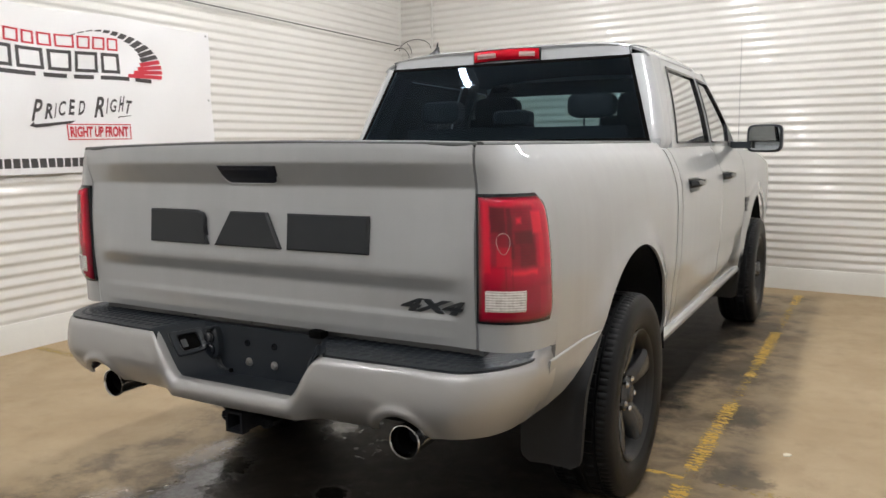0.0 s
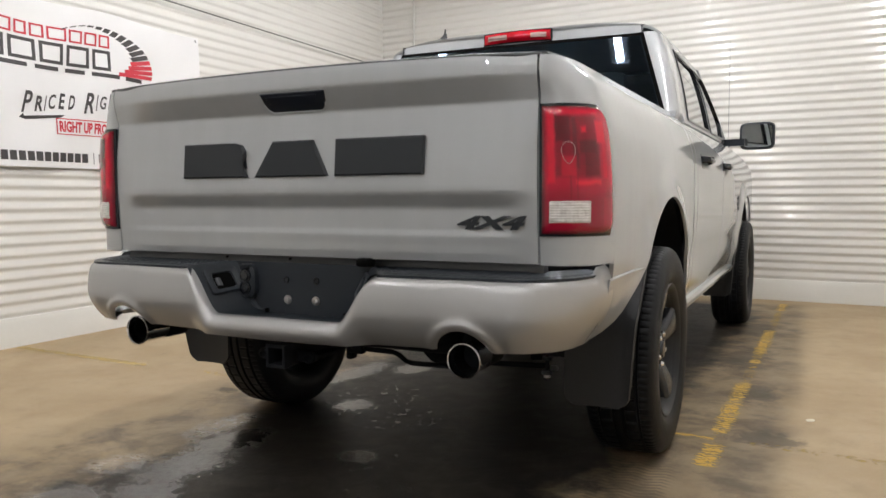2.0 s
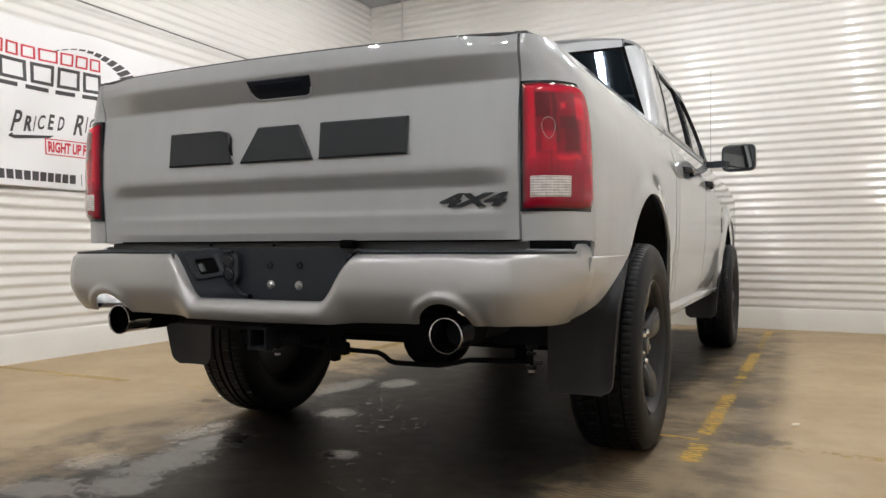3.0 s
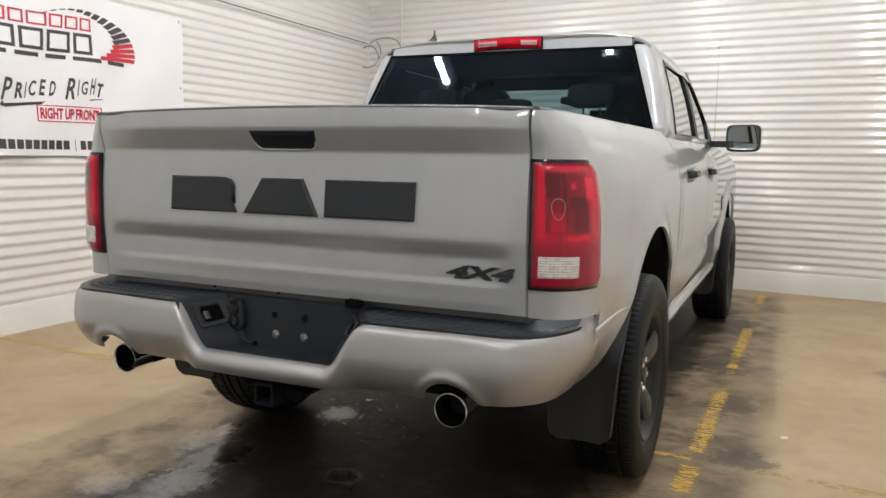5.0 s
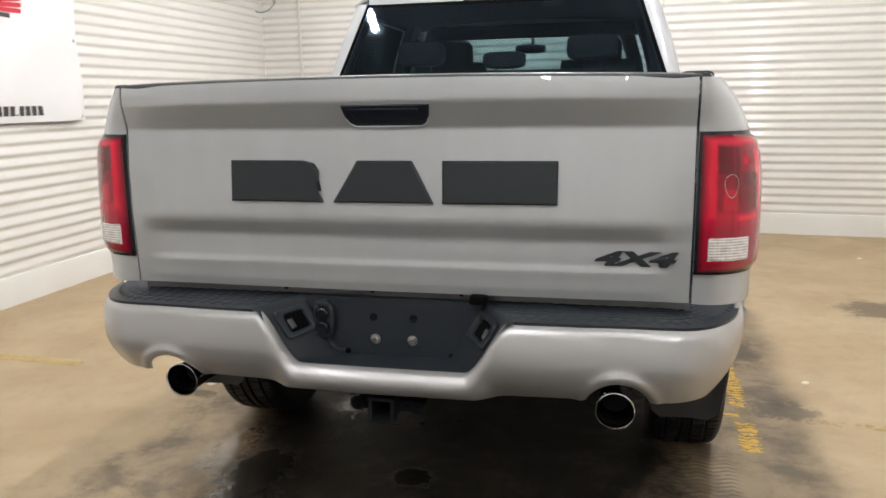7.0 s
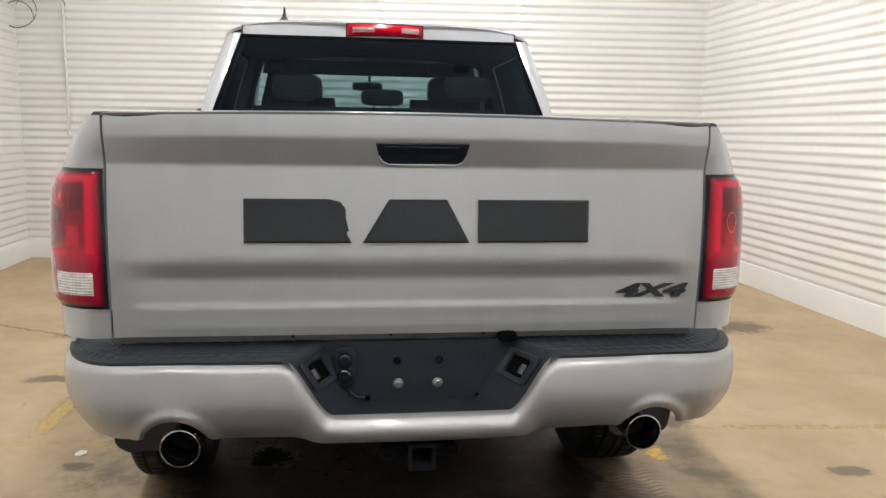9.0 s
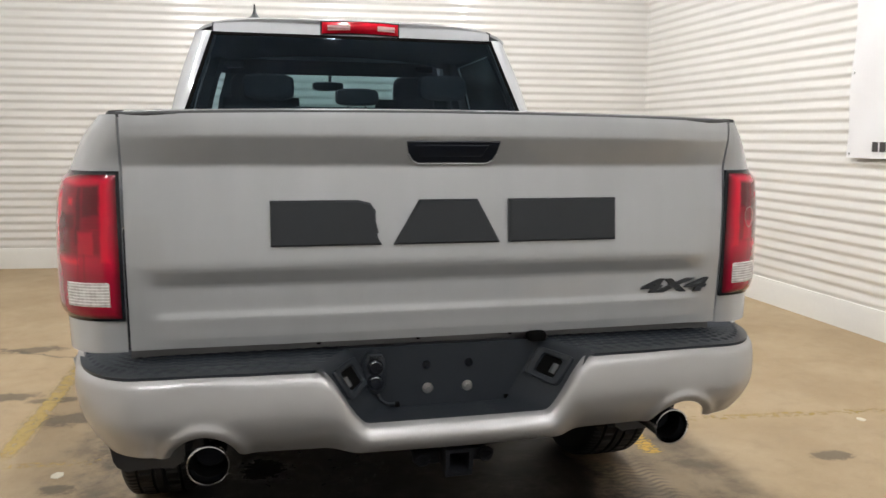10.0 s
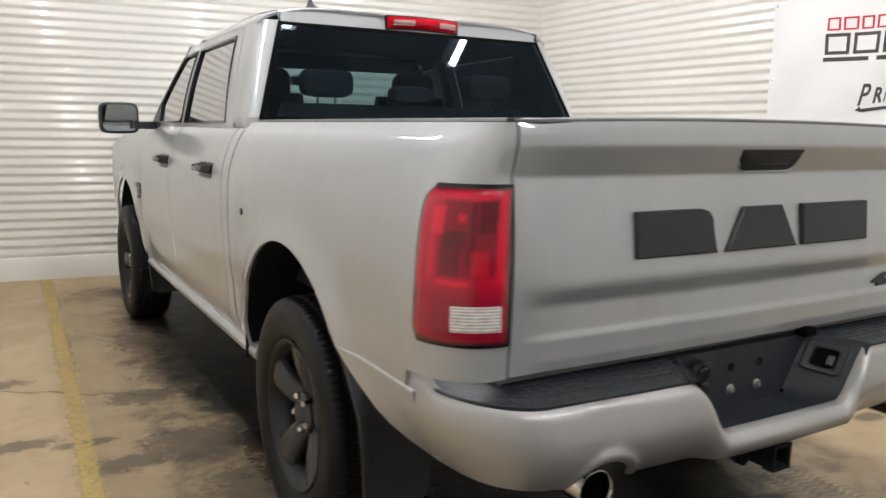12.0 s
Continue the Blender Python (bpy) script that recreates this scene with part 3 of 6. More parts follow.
def lathe(profile, n, bm=None, wobble=None):
    """Turns (radius, x) pairs about the x axis."""
    bm = bm or bmesh.new()
    cols = []
    for k in range(n):
        a = math.tau * k / n
        cols.append([bm.verts.new((x, math.cos(a) * (r + (wobble(k, j) if wobble else 0)), math.sin(a) * (r + (wobble(k, j) if wobble else 0)))) for j, (r, x) in enumerate(profile)])
    for k in range(n):
        a, b = cols[k], cols[(k + 1) % n]
        for j in range(len(profile) - 1):
            bm.faces.new((a[j], b[j], b[j + 1], a[j + 1]))
    return bm


def plate(outline, depth, put, bevel=0.0, bm=None):
    """A flat outline (a, b) given a depth; put(a, b, c) lays it in space, c from 0 (back) to depth (front)."""
    bm = bm or bmesh.new()
    n = len(outline)
    ca, cb = sum(p[0] for p in outline) / n, sum(p[1] for p in outline) / n

    def inset(d):
        res = []
        for i in range(n):
            p0, p1, p2 = (Vector(outline[k % n]) for k in (i - 1, i, i + 1))
            e1, e2 = (p1 - p0).normalized(), (p2 - p1).normalized()
            n1, n2 = Vector((-e1.y, e1.x)), Vector((-e2.y, e2.x))
            k = n1 + n2
            k = k / max(0.35, 1 + n1.dot(n2)) if k.length > 1e-6 else n1
            res.append(p1 + k * d)
        return res
    area = sum(outline[i][0] * outline[(i + 1) % n][1] - outline[(i + 1) % n][0] * outline[i][1] for i in range(n))
    sg = 1 if area > 0 else -1
    levels = [(0, 0), (depth - bevel, 0), (depth, bevel)] if bevel else [(0, 0), (depth, 0)]
    loops = [[bm.verts.new(put(p[0], p[1], c)) for p in inset(sg * d)] for c, d in levels]
    for a, b in zip(loops, loops[1:]):
        for i in range(n):
            bm.faces.new((a[i], a[(i + 1) % n], b[(i + 1) % n], b[i]))
    caps = [bm.faces.new(loops[0]), bm.faces.new(loops[-1])]
    bmesh.ops.triangulate(bm, faces=caps)
    return bm


def lerp(table, v):
    """Smooth reading of a table of (key, value)."""
    if v <= table[0][0]:
        return table[0][1]
    for (a, p), (b, q) in zip(table, table[1:]):
        if v <= b:
            return p + (q - p) * (v - a) / (b - a)
    return table[-1][1]


def letters(text, size, put, depth=0.002, bold=0.0, shear=0.0, stretch=1.0, width=None):
    """Words in the built-in font as a mesh; put(a, b, c) lays them. width: fit to that width."""
    cu = bpy.data.curves.new("word", "FONT")
    cu.body = text
    cu.size = size
    cu.offset = bold
    cu.shear = shear
    cu.extrude = depth / 2
    cu.resolution_u = 3
    ob = bpy.data.objects.new("word", cu)
    me = bpy.data.meshes.new_from_object(ob)
    bm = bmesh.new()
    bm.from_mesh(me)
    bpy.data.objects.remove(ob)
    bpy.data.curves.remove(cu)
    bpy.data.meshes.remove(me)
    lo = min(v.co.x for v in bm.verts)
    hi = max(v.co.x for v in bm.verts)
    k = width / (hi - lo) if width else stretch
    for v in bm.verts:
        v.co = put((v.co.x - lo) * k, v.co.y, v.co.z + depth / 2)
    return bm

# ---- the room ----
WALL_L, WALL_R, WALL_B, ROOF = -3.49, 3.66, -7.0, 3.9
FRONT_L, FRONT_R = (WALL_L, 6.58), (WALL_R, 5.95)
PITCH, WAVE, PHASE = 0.0805, 0.0051, 0.302


def clad_wall(name, a, b, label):
    """Wall of horizontally corrugated sheet from plan point a to b; the room lies to the left of a-b."""
    a, b = Vector((*a, 0)), Vector((*b, 0))
    d = (b - a).normalized()
    n = Vector((-d.y, d.x, 0))
    bm = bmesh.new()
    rows = []
    z = 0.20
    steps = 12
    k = 0
    while z < ROOF:
        ph = (z - PHASE) / PITCH
        bulge = WAVE * (math.sin(math.tau * ph) + 0.18 * math.sin(2 * math.tau * ph))
        rows.append((z, bulge))
        z += PITCH / steps
        k += 1
    length = (b - a).length
    cols = [-0.03, length + 0.03]
    vs = [[bm.verts.new(a + d * s + n * q + Vector((0, 0, z))) for z, q in rows] for s in cols]
    back = [[bm.verts.new(a + d * s - n * 0.15 + Vector((0, 0, z))) for z in (0, ROOF)] for s in cols]
    for j in range(len(rows) - 1):
        bm.faces.new((vs[0][j], vs[1][j], vs[1][j + 1], vs[0][j + 1]))
    bm.faces.new((back[0][0], back[1][0], back[1][1], back[0][1]))
    ob = part(name, bm, WHITE_WALL, None, angle=60)
    tagged(ob, label, "wall", kind="structure")
    base = bmesh.new()
    prof = [(-0.15, 0), (0.022, 0), (0.022, 0.17), (0.012, 0.205), (-0.15, 0.205)]
    rings([[a + d * s + n * q + Vector((0, 0, z)) for q, z in prof] for s in (0, length)], True, True, base)
    bo = part("baseboard", base, KERB_WHITE, None)
    tagged(bo, "smooth white base panel along the foot of the wall", "baseboard", kind="structure")
    return ob


clad_wall("wall_west", (WALL_L, FRONT_L[1]), (WALL_L, WALL_B), "white corrugated metal wall with glossy horizontal ribs")
clad_wall("wall_north", FRONT_R, FRONT_L, "white corrugated metal wall with glossy horizontal ribs")
clad_wall("wall_east", (WALL_R, WALL_B), (WALL_R, FRONT_R[1]), "white corrugated metal wall with glossy horizontal ribs")
clad_wall("wall_south", (WALL_L, WALL_B), (WALL_R, WALL_B), "white corrugated metal wall with glossy horizontal ribs")

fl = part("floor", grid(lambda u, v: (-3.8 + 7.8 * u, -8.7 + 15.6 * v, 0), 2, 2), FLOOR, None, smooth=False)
tagged(fl, "brown concrete floor, stained and wet with small puddles, shade painted dark below the truck", "floor", kind="structure")
ce = part("ceiling", box((0.05, -1.0, ROOF + 0.06), (7.7, 15.8, 0.12)), CEILING, None, smooth=False)
tagged(ce, "plain pale grey ceiling", "ceiling", kind="structure")


def floor_line(a, b, width, mat, label, z=0.003):
    """A stripe of old paint on the floor."""
    a, b = Vector((*a, z)), Vector((*b, z))
    d = (b - a).normalized()
    n = Vector((-d.y, d.x, 0)) * width / 2
    bm = grid(lambda u, v: a + (b - a) * u + n * (2 * v - 1), 12, 2)
    uv = bm.loops.layers.uv.new("UVMap")
    bm.verts.index_update()
    for f in bm.faces:
        for lo in f.loops:
            lo[uv].uv = (lo.vert.index // 3 / 12, lo.vert.index % 3 / 2)
    ob = part("floor_marking", bm, mat, None, smooth=False)
    return tagged(ob, label, "floor marking", kind="structure")


for y0, y1 in ((0.92, 1.22), (1.36, 2.42), (2.95, 3.05), (3.25, 4.25), (5.35, 5.85)):
    floor_line((1.153 + 0.019 * y0, y0), (1.153 + 0.019 * y1, y1), 0.105, YELLOW, "worn stretch of a flaked yellow parking line")
floor_line((1.170, 0.85), (1.265, 5.9), 0.12, YELLOW_DOTS, "last flecks of a worn yellow parking line", 0.0015)
floor_line((1.00, 1.31), (1.17, 1.29), 0.05, YELLOW, "short worn yellow stroke beside the parking line")
floor_line((1.25, 1.30), (3.3, 1.12), 0.12, YELLOW_FLECKS, "faded yellow parking line, nearly worn off")
floor_line((-1.585, 1.36), (-1.485, 6.4), 0.13, YELLOW_PALE, "faded yellow parking line")
floor_line((-1.75, 1.375), (-1.10, 1.335), 0.11, YELLOW_DOTS, "scattered flecks of yellow floor paint", 0.002)
floor_line((-3.46, 1.42), (-2.15, 1.36), 0.10, YELLOW_PALE, "faded yellow parking line")


def scrap(at, size, turn):
    bm = bmesh.new()
    pts = [(-0.5, -0.4), (0.1, -0.5), (0.5, -0.1), (0.35, 0.4), (-0.2, 0.5), (-0.55, 0.2)]
    c, s = math.cos(turn), math.sin(turn)
    plate([(size * p, size * q) for p, q in pts], 0.004, lambda a, b, h: (c * a - s * b, s * a + c * b, h + 0.002 * math.sin(40 * a)), 0.001, bm)
    ob = part("scrap", bm, PAPER)
    ob.location = (*at, 0.001)
    return tagged(ob, "small pale scrap lying on the concrete floor", "scrap", group="scraps on the floor")


for at, size, turn in (((1.532, 1.762), 0.035, 0.3), ((-1.323, 1.232), 0.05, 1.0), ((2.38, 1.093), 0.04, 2.0), ((2.6, 4.9), 0.04, 0.6)):
    scrap(at, size, turn)


# ---- banners ----
BW, BH = 2.5, 1.19


def banner(name, corner, along, out):
    """Vinyl banner; corner: its lower left corner, along: its writing direction, out: away from the wall."""
    c, a, o = Vector(corner), Vector(along), Vector(out)

    def ripple(u, v):
        edge = 0.012 * math.sin(9 * u + 3 * v) * (0.4 + abs(v - 0.5)) + 0.008 * math.sin(23 * u - 11 * v)
        return 0.035 + edge

    def put(p, q, h):
        sag = 0.012 * math.sin(math.pi * p / BW * 4) * (q / BH)
        return c + a * p + Vector((0, 0, q + sag)) + o * (h + ripple(p / BW, q / BH))
    top = thing(name, "white vinyl banner with red and black print on the wall", "banner", group="banners on the walls", at=tuple(c))

    def piece(nm, bm, mat, label=""):
        bm.transform(Matrix.Translation(-c))
        ob = part(nm, bm, mat, None)
        ob.parent = top
        if label:
            ob["label"] = label
        return ob
    sheet = thicken(grid(lambda u, v: put(BW * u, BH * v, 0), 60, 24), 0.002)
    piece("sheet", sheet, VINYL)

    def bar(nm, p0, q0, p1, q1, mat, lean=0.0, h=0.004):
        n = max(2, int((p1 - p0) / 0.05))
        bm = bmesh.new()
        grid(lambda u, v: put(p0 + (p1 - p0) * u + lean * v, q0 + (q1 - q0) * v, h), n, 2, bm)
        thicken(bm, 0.001)
        return piece(nm, bm, mat)
    # two rows of heavy bars for the dealer's mark, and a thin one below
    x = 0.47
    for w in (0.125, 0.135, 0.115, 0.13, 0.175, 0.135, 0.135, 0.12):
        bar("mark_bar", x, 0.925, x + w - 0.022, 0.938, INK_RED)
        bar("mark_bar", x, 1.005, x + w - 0.022, 1.018, INK_RED)
        bar("mark_bar", x, 0.938, x + 0.016, 1.005, INK_RED)
        bar("mark_bar", x + w - 0.038, 0.938, x + w - 0.022, 1.005, INK_RED)
        x += w
    x = 0.46
    for w in (0.22, 0.23, 0.22, 0.23, 0.19):
        bar("mark_bar", x, 0.752, x + w - 0.03, 0.776, INK_DARK)
        bar("mark_bar", x, 0.880, x + w - 0.03, 0.904, INK_DARK)
        bar("mark_bar", x, 0.776, x + 0.026, 0.880, INK_DARK)
        bar("mark_bar", x + w - 0.056, 0.776, x + w - 0.03, 0.880, INK_DARK)
        x += w
    x = 0.45
    for w in (0.36, 0.19, 0.17, 0.25, 0.17):
        bar("mark_bar", x, 0.702, x + w, 0.732, INK_DARK)
        x += w + 0.06
    # the swoosh: an arc of wedges growing towards the right
    for k in range(16):
        t0, t1 = k / 16, (k + 0.72) / 16
        def arc(t, r):
            ang = radians(128 - 142 * t)
            return 1.42 + (0.53 + r) * math.cos(ang), 0.80 + (0.275 + r * 0.62) * math.sin(ang)
        thick = 0.012 + 0.34 * max(0.0, (k - 2) / 13) ** 1.4
        lean = 0.25 + 0.75 * (k / 15)
        def wedge(u, v):
            p, q = arc(t0 + (t1 - t0) * u, 0)
            return put(p - thick * lean * v, q - thick * (1.05 - lean) * v, 0.004)
        bm = grid(wedge, 3, 2)
        piece("swoosh_wedge", thicken(bm, 0.001), INK_RED if k > 11 else INK_DARK)
    # the slogan, brushed by hand: tall first letters, an uneven rising line
    x = 0.0
    for k, ch in enumerate("PRICED RIGHT"):
        if ch == " ":
            x += 0.055
            continue
        tall = k in (0, 7)
        w = (0.095 if tall else 0.064) * (0.45 if ch == "I" else 1.0)
        drop = -0.022 if tall else 0.012 * math.sin(5.1 * k)
        piece("slogan_letter", letters(ch, 0.215 if tall else 0.150 + 0.012 * math.sin(3.3 * k), lambda p, q, h: put(0.755 + x + p, 0.405 + drop + q + 0.065 * (x + p) + 0.10 * p * math.sin(2.7 * k), 0.004 + h), 0.001, 0.0035 + 0.0015 * math.sin(1.9 * k), 0.38 + 0.12 * math.sin(4.0 * k), width=w), INK_DARK)
        x += w + 0.012
    bm = bmesh.new()
    plate([(0.0, 0.0), (0.05, -0.012), (0.87, 0.085), (0.87, 0.09), (0.04, 0.012), (0.03, 0.03)], 0.001, lambda p, q, h: put(0.74 + p, 0.345 + q, 0.004 + h), 0, bm)
    piece("underline", bm, INK_DARK)
    for p0, q0, p1, q1 in ((1.03, 0.245, 1.60, 0.252), (1.03, 0.358, 1.60, 0.365), (1.03, 0.252, 1.04, 0.358), (1.59, 0.252, 1.60, 0.358)):
        bar("stamp_edge", p0, q0, p1, q1, INK_RED)
    piece("stamp_text", letters("RIGHT UP FRONT", 0.105, lambda p, q, h: put(1.055 + p, 0.27 + q, 0.004 + h), 0.001, 0.004, width=0.52), INK_RED)
    x = 0.26
    for k in range(16):
        w = 0.066
        bar("address_bar", x, 0.045, x + w - 0.014, 0.112, INK_DARK)
        x += w
    bar("address_bar", x + 0.035, 0.035, x + 0.04, 0.122, INK_DARK)
    x += 0.08
    for k in range(12):
        if k not in (3, 7):
            bar("number_bar", x, 0.045, x + 0.046, 0.112, INK_DARK)
            x += 0.060
        else:
            bar("number_bar", x, 0.045, x + 0.014, 0.058, INK_DARK)
            x += 0.030
    for p in (0.03, BW - 0.03):
        for q in (BH - 0.03, 0.03, BH / 2):
            e = put(p, q, 0.004)
            bm = bmesh.new()
            bmesh.ops.create_uvsphere(bm, u_segments=10, v_segments=6, radius=0.012, matrix=Matrix.Translation(e) @ Matrix.Diagonal((0.5, 1, 1, 1)))
            piece("eyelet", bm, STEEL)
    return top


banner("banner", (WALL_L, 0.77, 1.255), (0, 1, 0), (1, 0, 0))
banner("banner", (WALL_R, 2.80, 1.245), (0, -1, 0), (-1, 0, 0))

# ---- cable, conduit, lamps ----
cab = thing("cable", "dark cable strung loosely along the wall, ending in a coil", "cable")
pts = [(WALL_L + 0.05, -1.0 + 7.45 * t, 2.73 - 0.075 * t) for t in [k / 24 for k in range(25)]]
part("line", tube(pts, 0.007, 8), CABLE, cab)
coil = [(WALL_L + 0.10 + 0.16 * math.cos(a) * (1 + 0.01 * k), 6.40 - 0.05 * math.cos(a), 2.45 + 0.15 * math.sin(a) + 0.004 * k) for k, a in enumerate([k * math.tau / 20 for k in range(24)])]
part("coil", tube(coil, 0.006, 8), CABLE, cab)
coil2 = [(WALL_L + 0.33 + 0.24 * math.cos(a), 6.36 - 0.03 * math.cos(a), 2.58 + 0.12 * math.sin(a)) for a in [k * math.pi / 12 for k in range(13)]]
part("loop", tube(coil2, 0.006, 8), CABLE, cab)

con = thing("conduit", "thin white conduit pipe fixed to the wall with clips", "conduit")
cx, cy = -3.0, 6.54 - 0.04
part("pipe", tube([(cx, cy, 1.30), (cx, cy, ROOF)], 0.012, 10), CONDUIT, con)
for z in (1.45, 1.75, 2.1, 2.5):
    part("clip", box((cx, cy, z), (0.05, 0.03, 0.02), 0.004), CONDUIT, con)


def lamp_fixture():
    top = thing("strip_light", "lit white fluorescent strip light on the ceiling", "strip light", group="strip lights on the ceiling")
    prof = [(-0.07, 0.10), (-0.09, 0.02), (-0.06, 0.0), (0.06, 0.0), (0.09, 0.02), (0.07, 0.10)]
    part("housing", rings([[(p, y, q) for p, q in prof] for y in (-0.66, 0.66)]), LAMP_BODY, top)
    lens = [(-0.034, 0.0), (-0.032, -0.018), (-0.016, -0.030), (0.016, -0.030), (0.032, -0.018), (0.034, 0.0)]
    part("diffuser", rings([[(p, y, q) for p, q in lens] for y in (-0.6, 0.6)]), LAMP_GLOW, top)
    for y in (-0.63, 0.63):
        part("end_cap", box((0, y, -0.02), (0.16, 0.05, 0.05), 0.006), LAMP_BODY, top)
    return top


first = None
# the rows at y -5.0 and -2.5 are unseen, added to brighten the tailgate
for x in (-1.63, 0.09, 1.81):
    for y in (-5.0, -2.5, 0.76, 2.5, 4.6):
        if y == -5.0 and x < 0:
            continue
        if y == 0.76:
            y = 0.93 if abs(x) < 1 else 0.67
        if first is None:
            first = lamp_fixture()
            first.location = (x, y, ROOF - 0.12)
        else:
            copy_thing(first, Matrix.Translation((x, y, ROOF - 0.12)))

# ---- the pickup truck ----
truck = thing("pickup_truck", "silver four-door pickup truck with black wheels and badges, parked", "pickup truck")
YR, YF, WR = 1.08, 4.60, 0.415       # rear and front axle, wheel radius
SIDE = [(0.40, 0.89), (0.50, 0.945), (0.62, 0.975), (0.782, 0.985), (0.80, 0.994), (1.00, 1.0), (1.13, 0.999), (1.22, 0.991), (1.30, 0.969), (1.36, 0.943), (1.40, 0.917), (1.425, 0.882)]


def half_width(z):
    return (lerp(SIDE, z - 0.02) + lerp(SIDE, z) + lerp(SIDE, z + 0.02)) / 3


ARCH, ARCH_Z = 0.56, 0.465


def flare(y, z):
    """The swelling of the panel round the wheel openings."""
    f = 0.0
    for yc in (YR, YF + 0.02):
        d = math.hypot(y - yc, z - ARCH_Z)
        f += 0.022 * math.exp(-((d - ARCH) / 0.07) ** 2) if d > ARCH else 0.022
    return f if z < 1.14 else f * max(0, 1 - (z - 1.14) / 0.1)


def arch_z(y, yc, r=0.56, zc=0.465):
    return zc + math.sqrt(max(0.0, r * r - (y - yc) ** 2))


def side_panel(name, sgn, cols, top, bottom, parent, mat=PAINT, label="", thick=0.012, n=26):
    """A body-side panel from columns of y, between heights bottom(y) and top(y)."""
    bm = bmesh.new()
    vs = []
    for y in cols:
        if isinstance(y, tuple):
            y, zb = y
        else:
            zb = bottom(y)
        zt = top(y)
        vs.append([bm.verts.new((sgn * (half_width(z) + flare(y, z)), y, z)) for z in [zb + (zt - zb) * (1 - (1 - j / n) ** 1.15) for j in range(n + 1)]])
    for a, b in zip(vs, vs[1:]):
        for j in range(n):
            bm.faces.new((a[j], b[j], b[j + 1], a[j + 1]))
    thicken(bm, thick, (sgn, 0, 0))
    return part(name, bm, mat, parent, label)


RAIL = 1.425
CR, CF = YR, YF + 0.02        # centres of the wheel openings
ARCH_R = [CR + ARCH * math.cos(radians(146 - 140 * k / 26)) for k in range(27)]
ARCH_F = [CF + ARCH * math.cos(radians(174 - 168 * k / 26)) for k in range(27)]


def corner(a):
    """Plan of the rounded rear corner, a little squarer than a circle: across and forward, both from 0 to 1."""
    return max(0.0, math.sin(a)) ** 0.84, 1 - max(0.0, math.cos(a)) ** 0.84


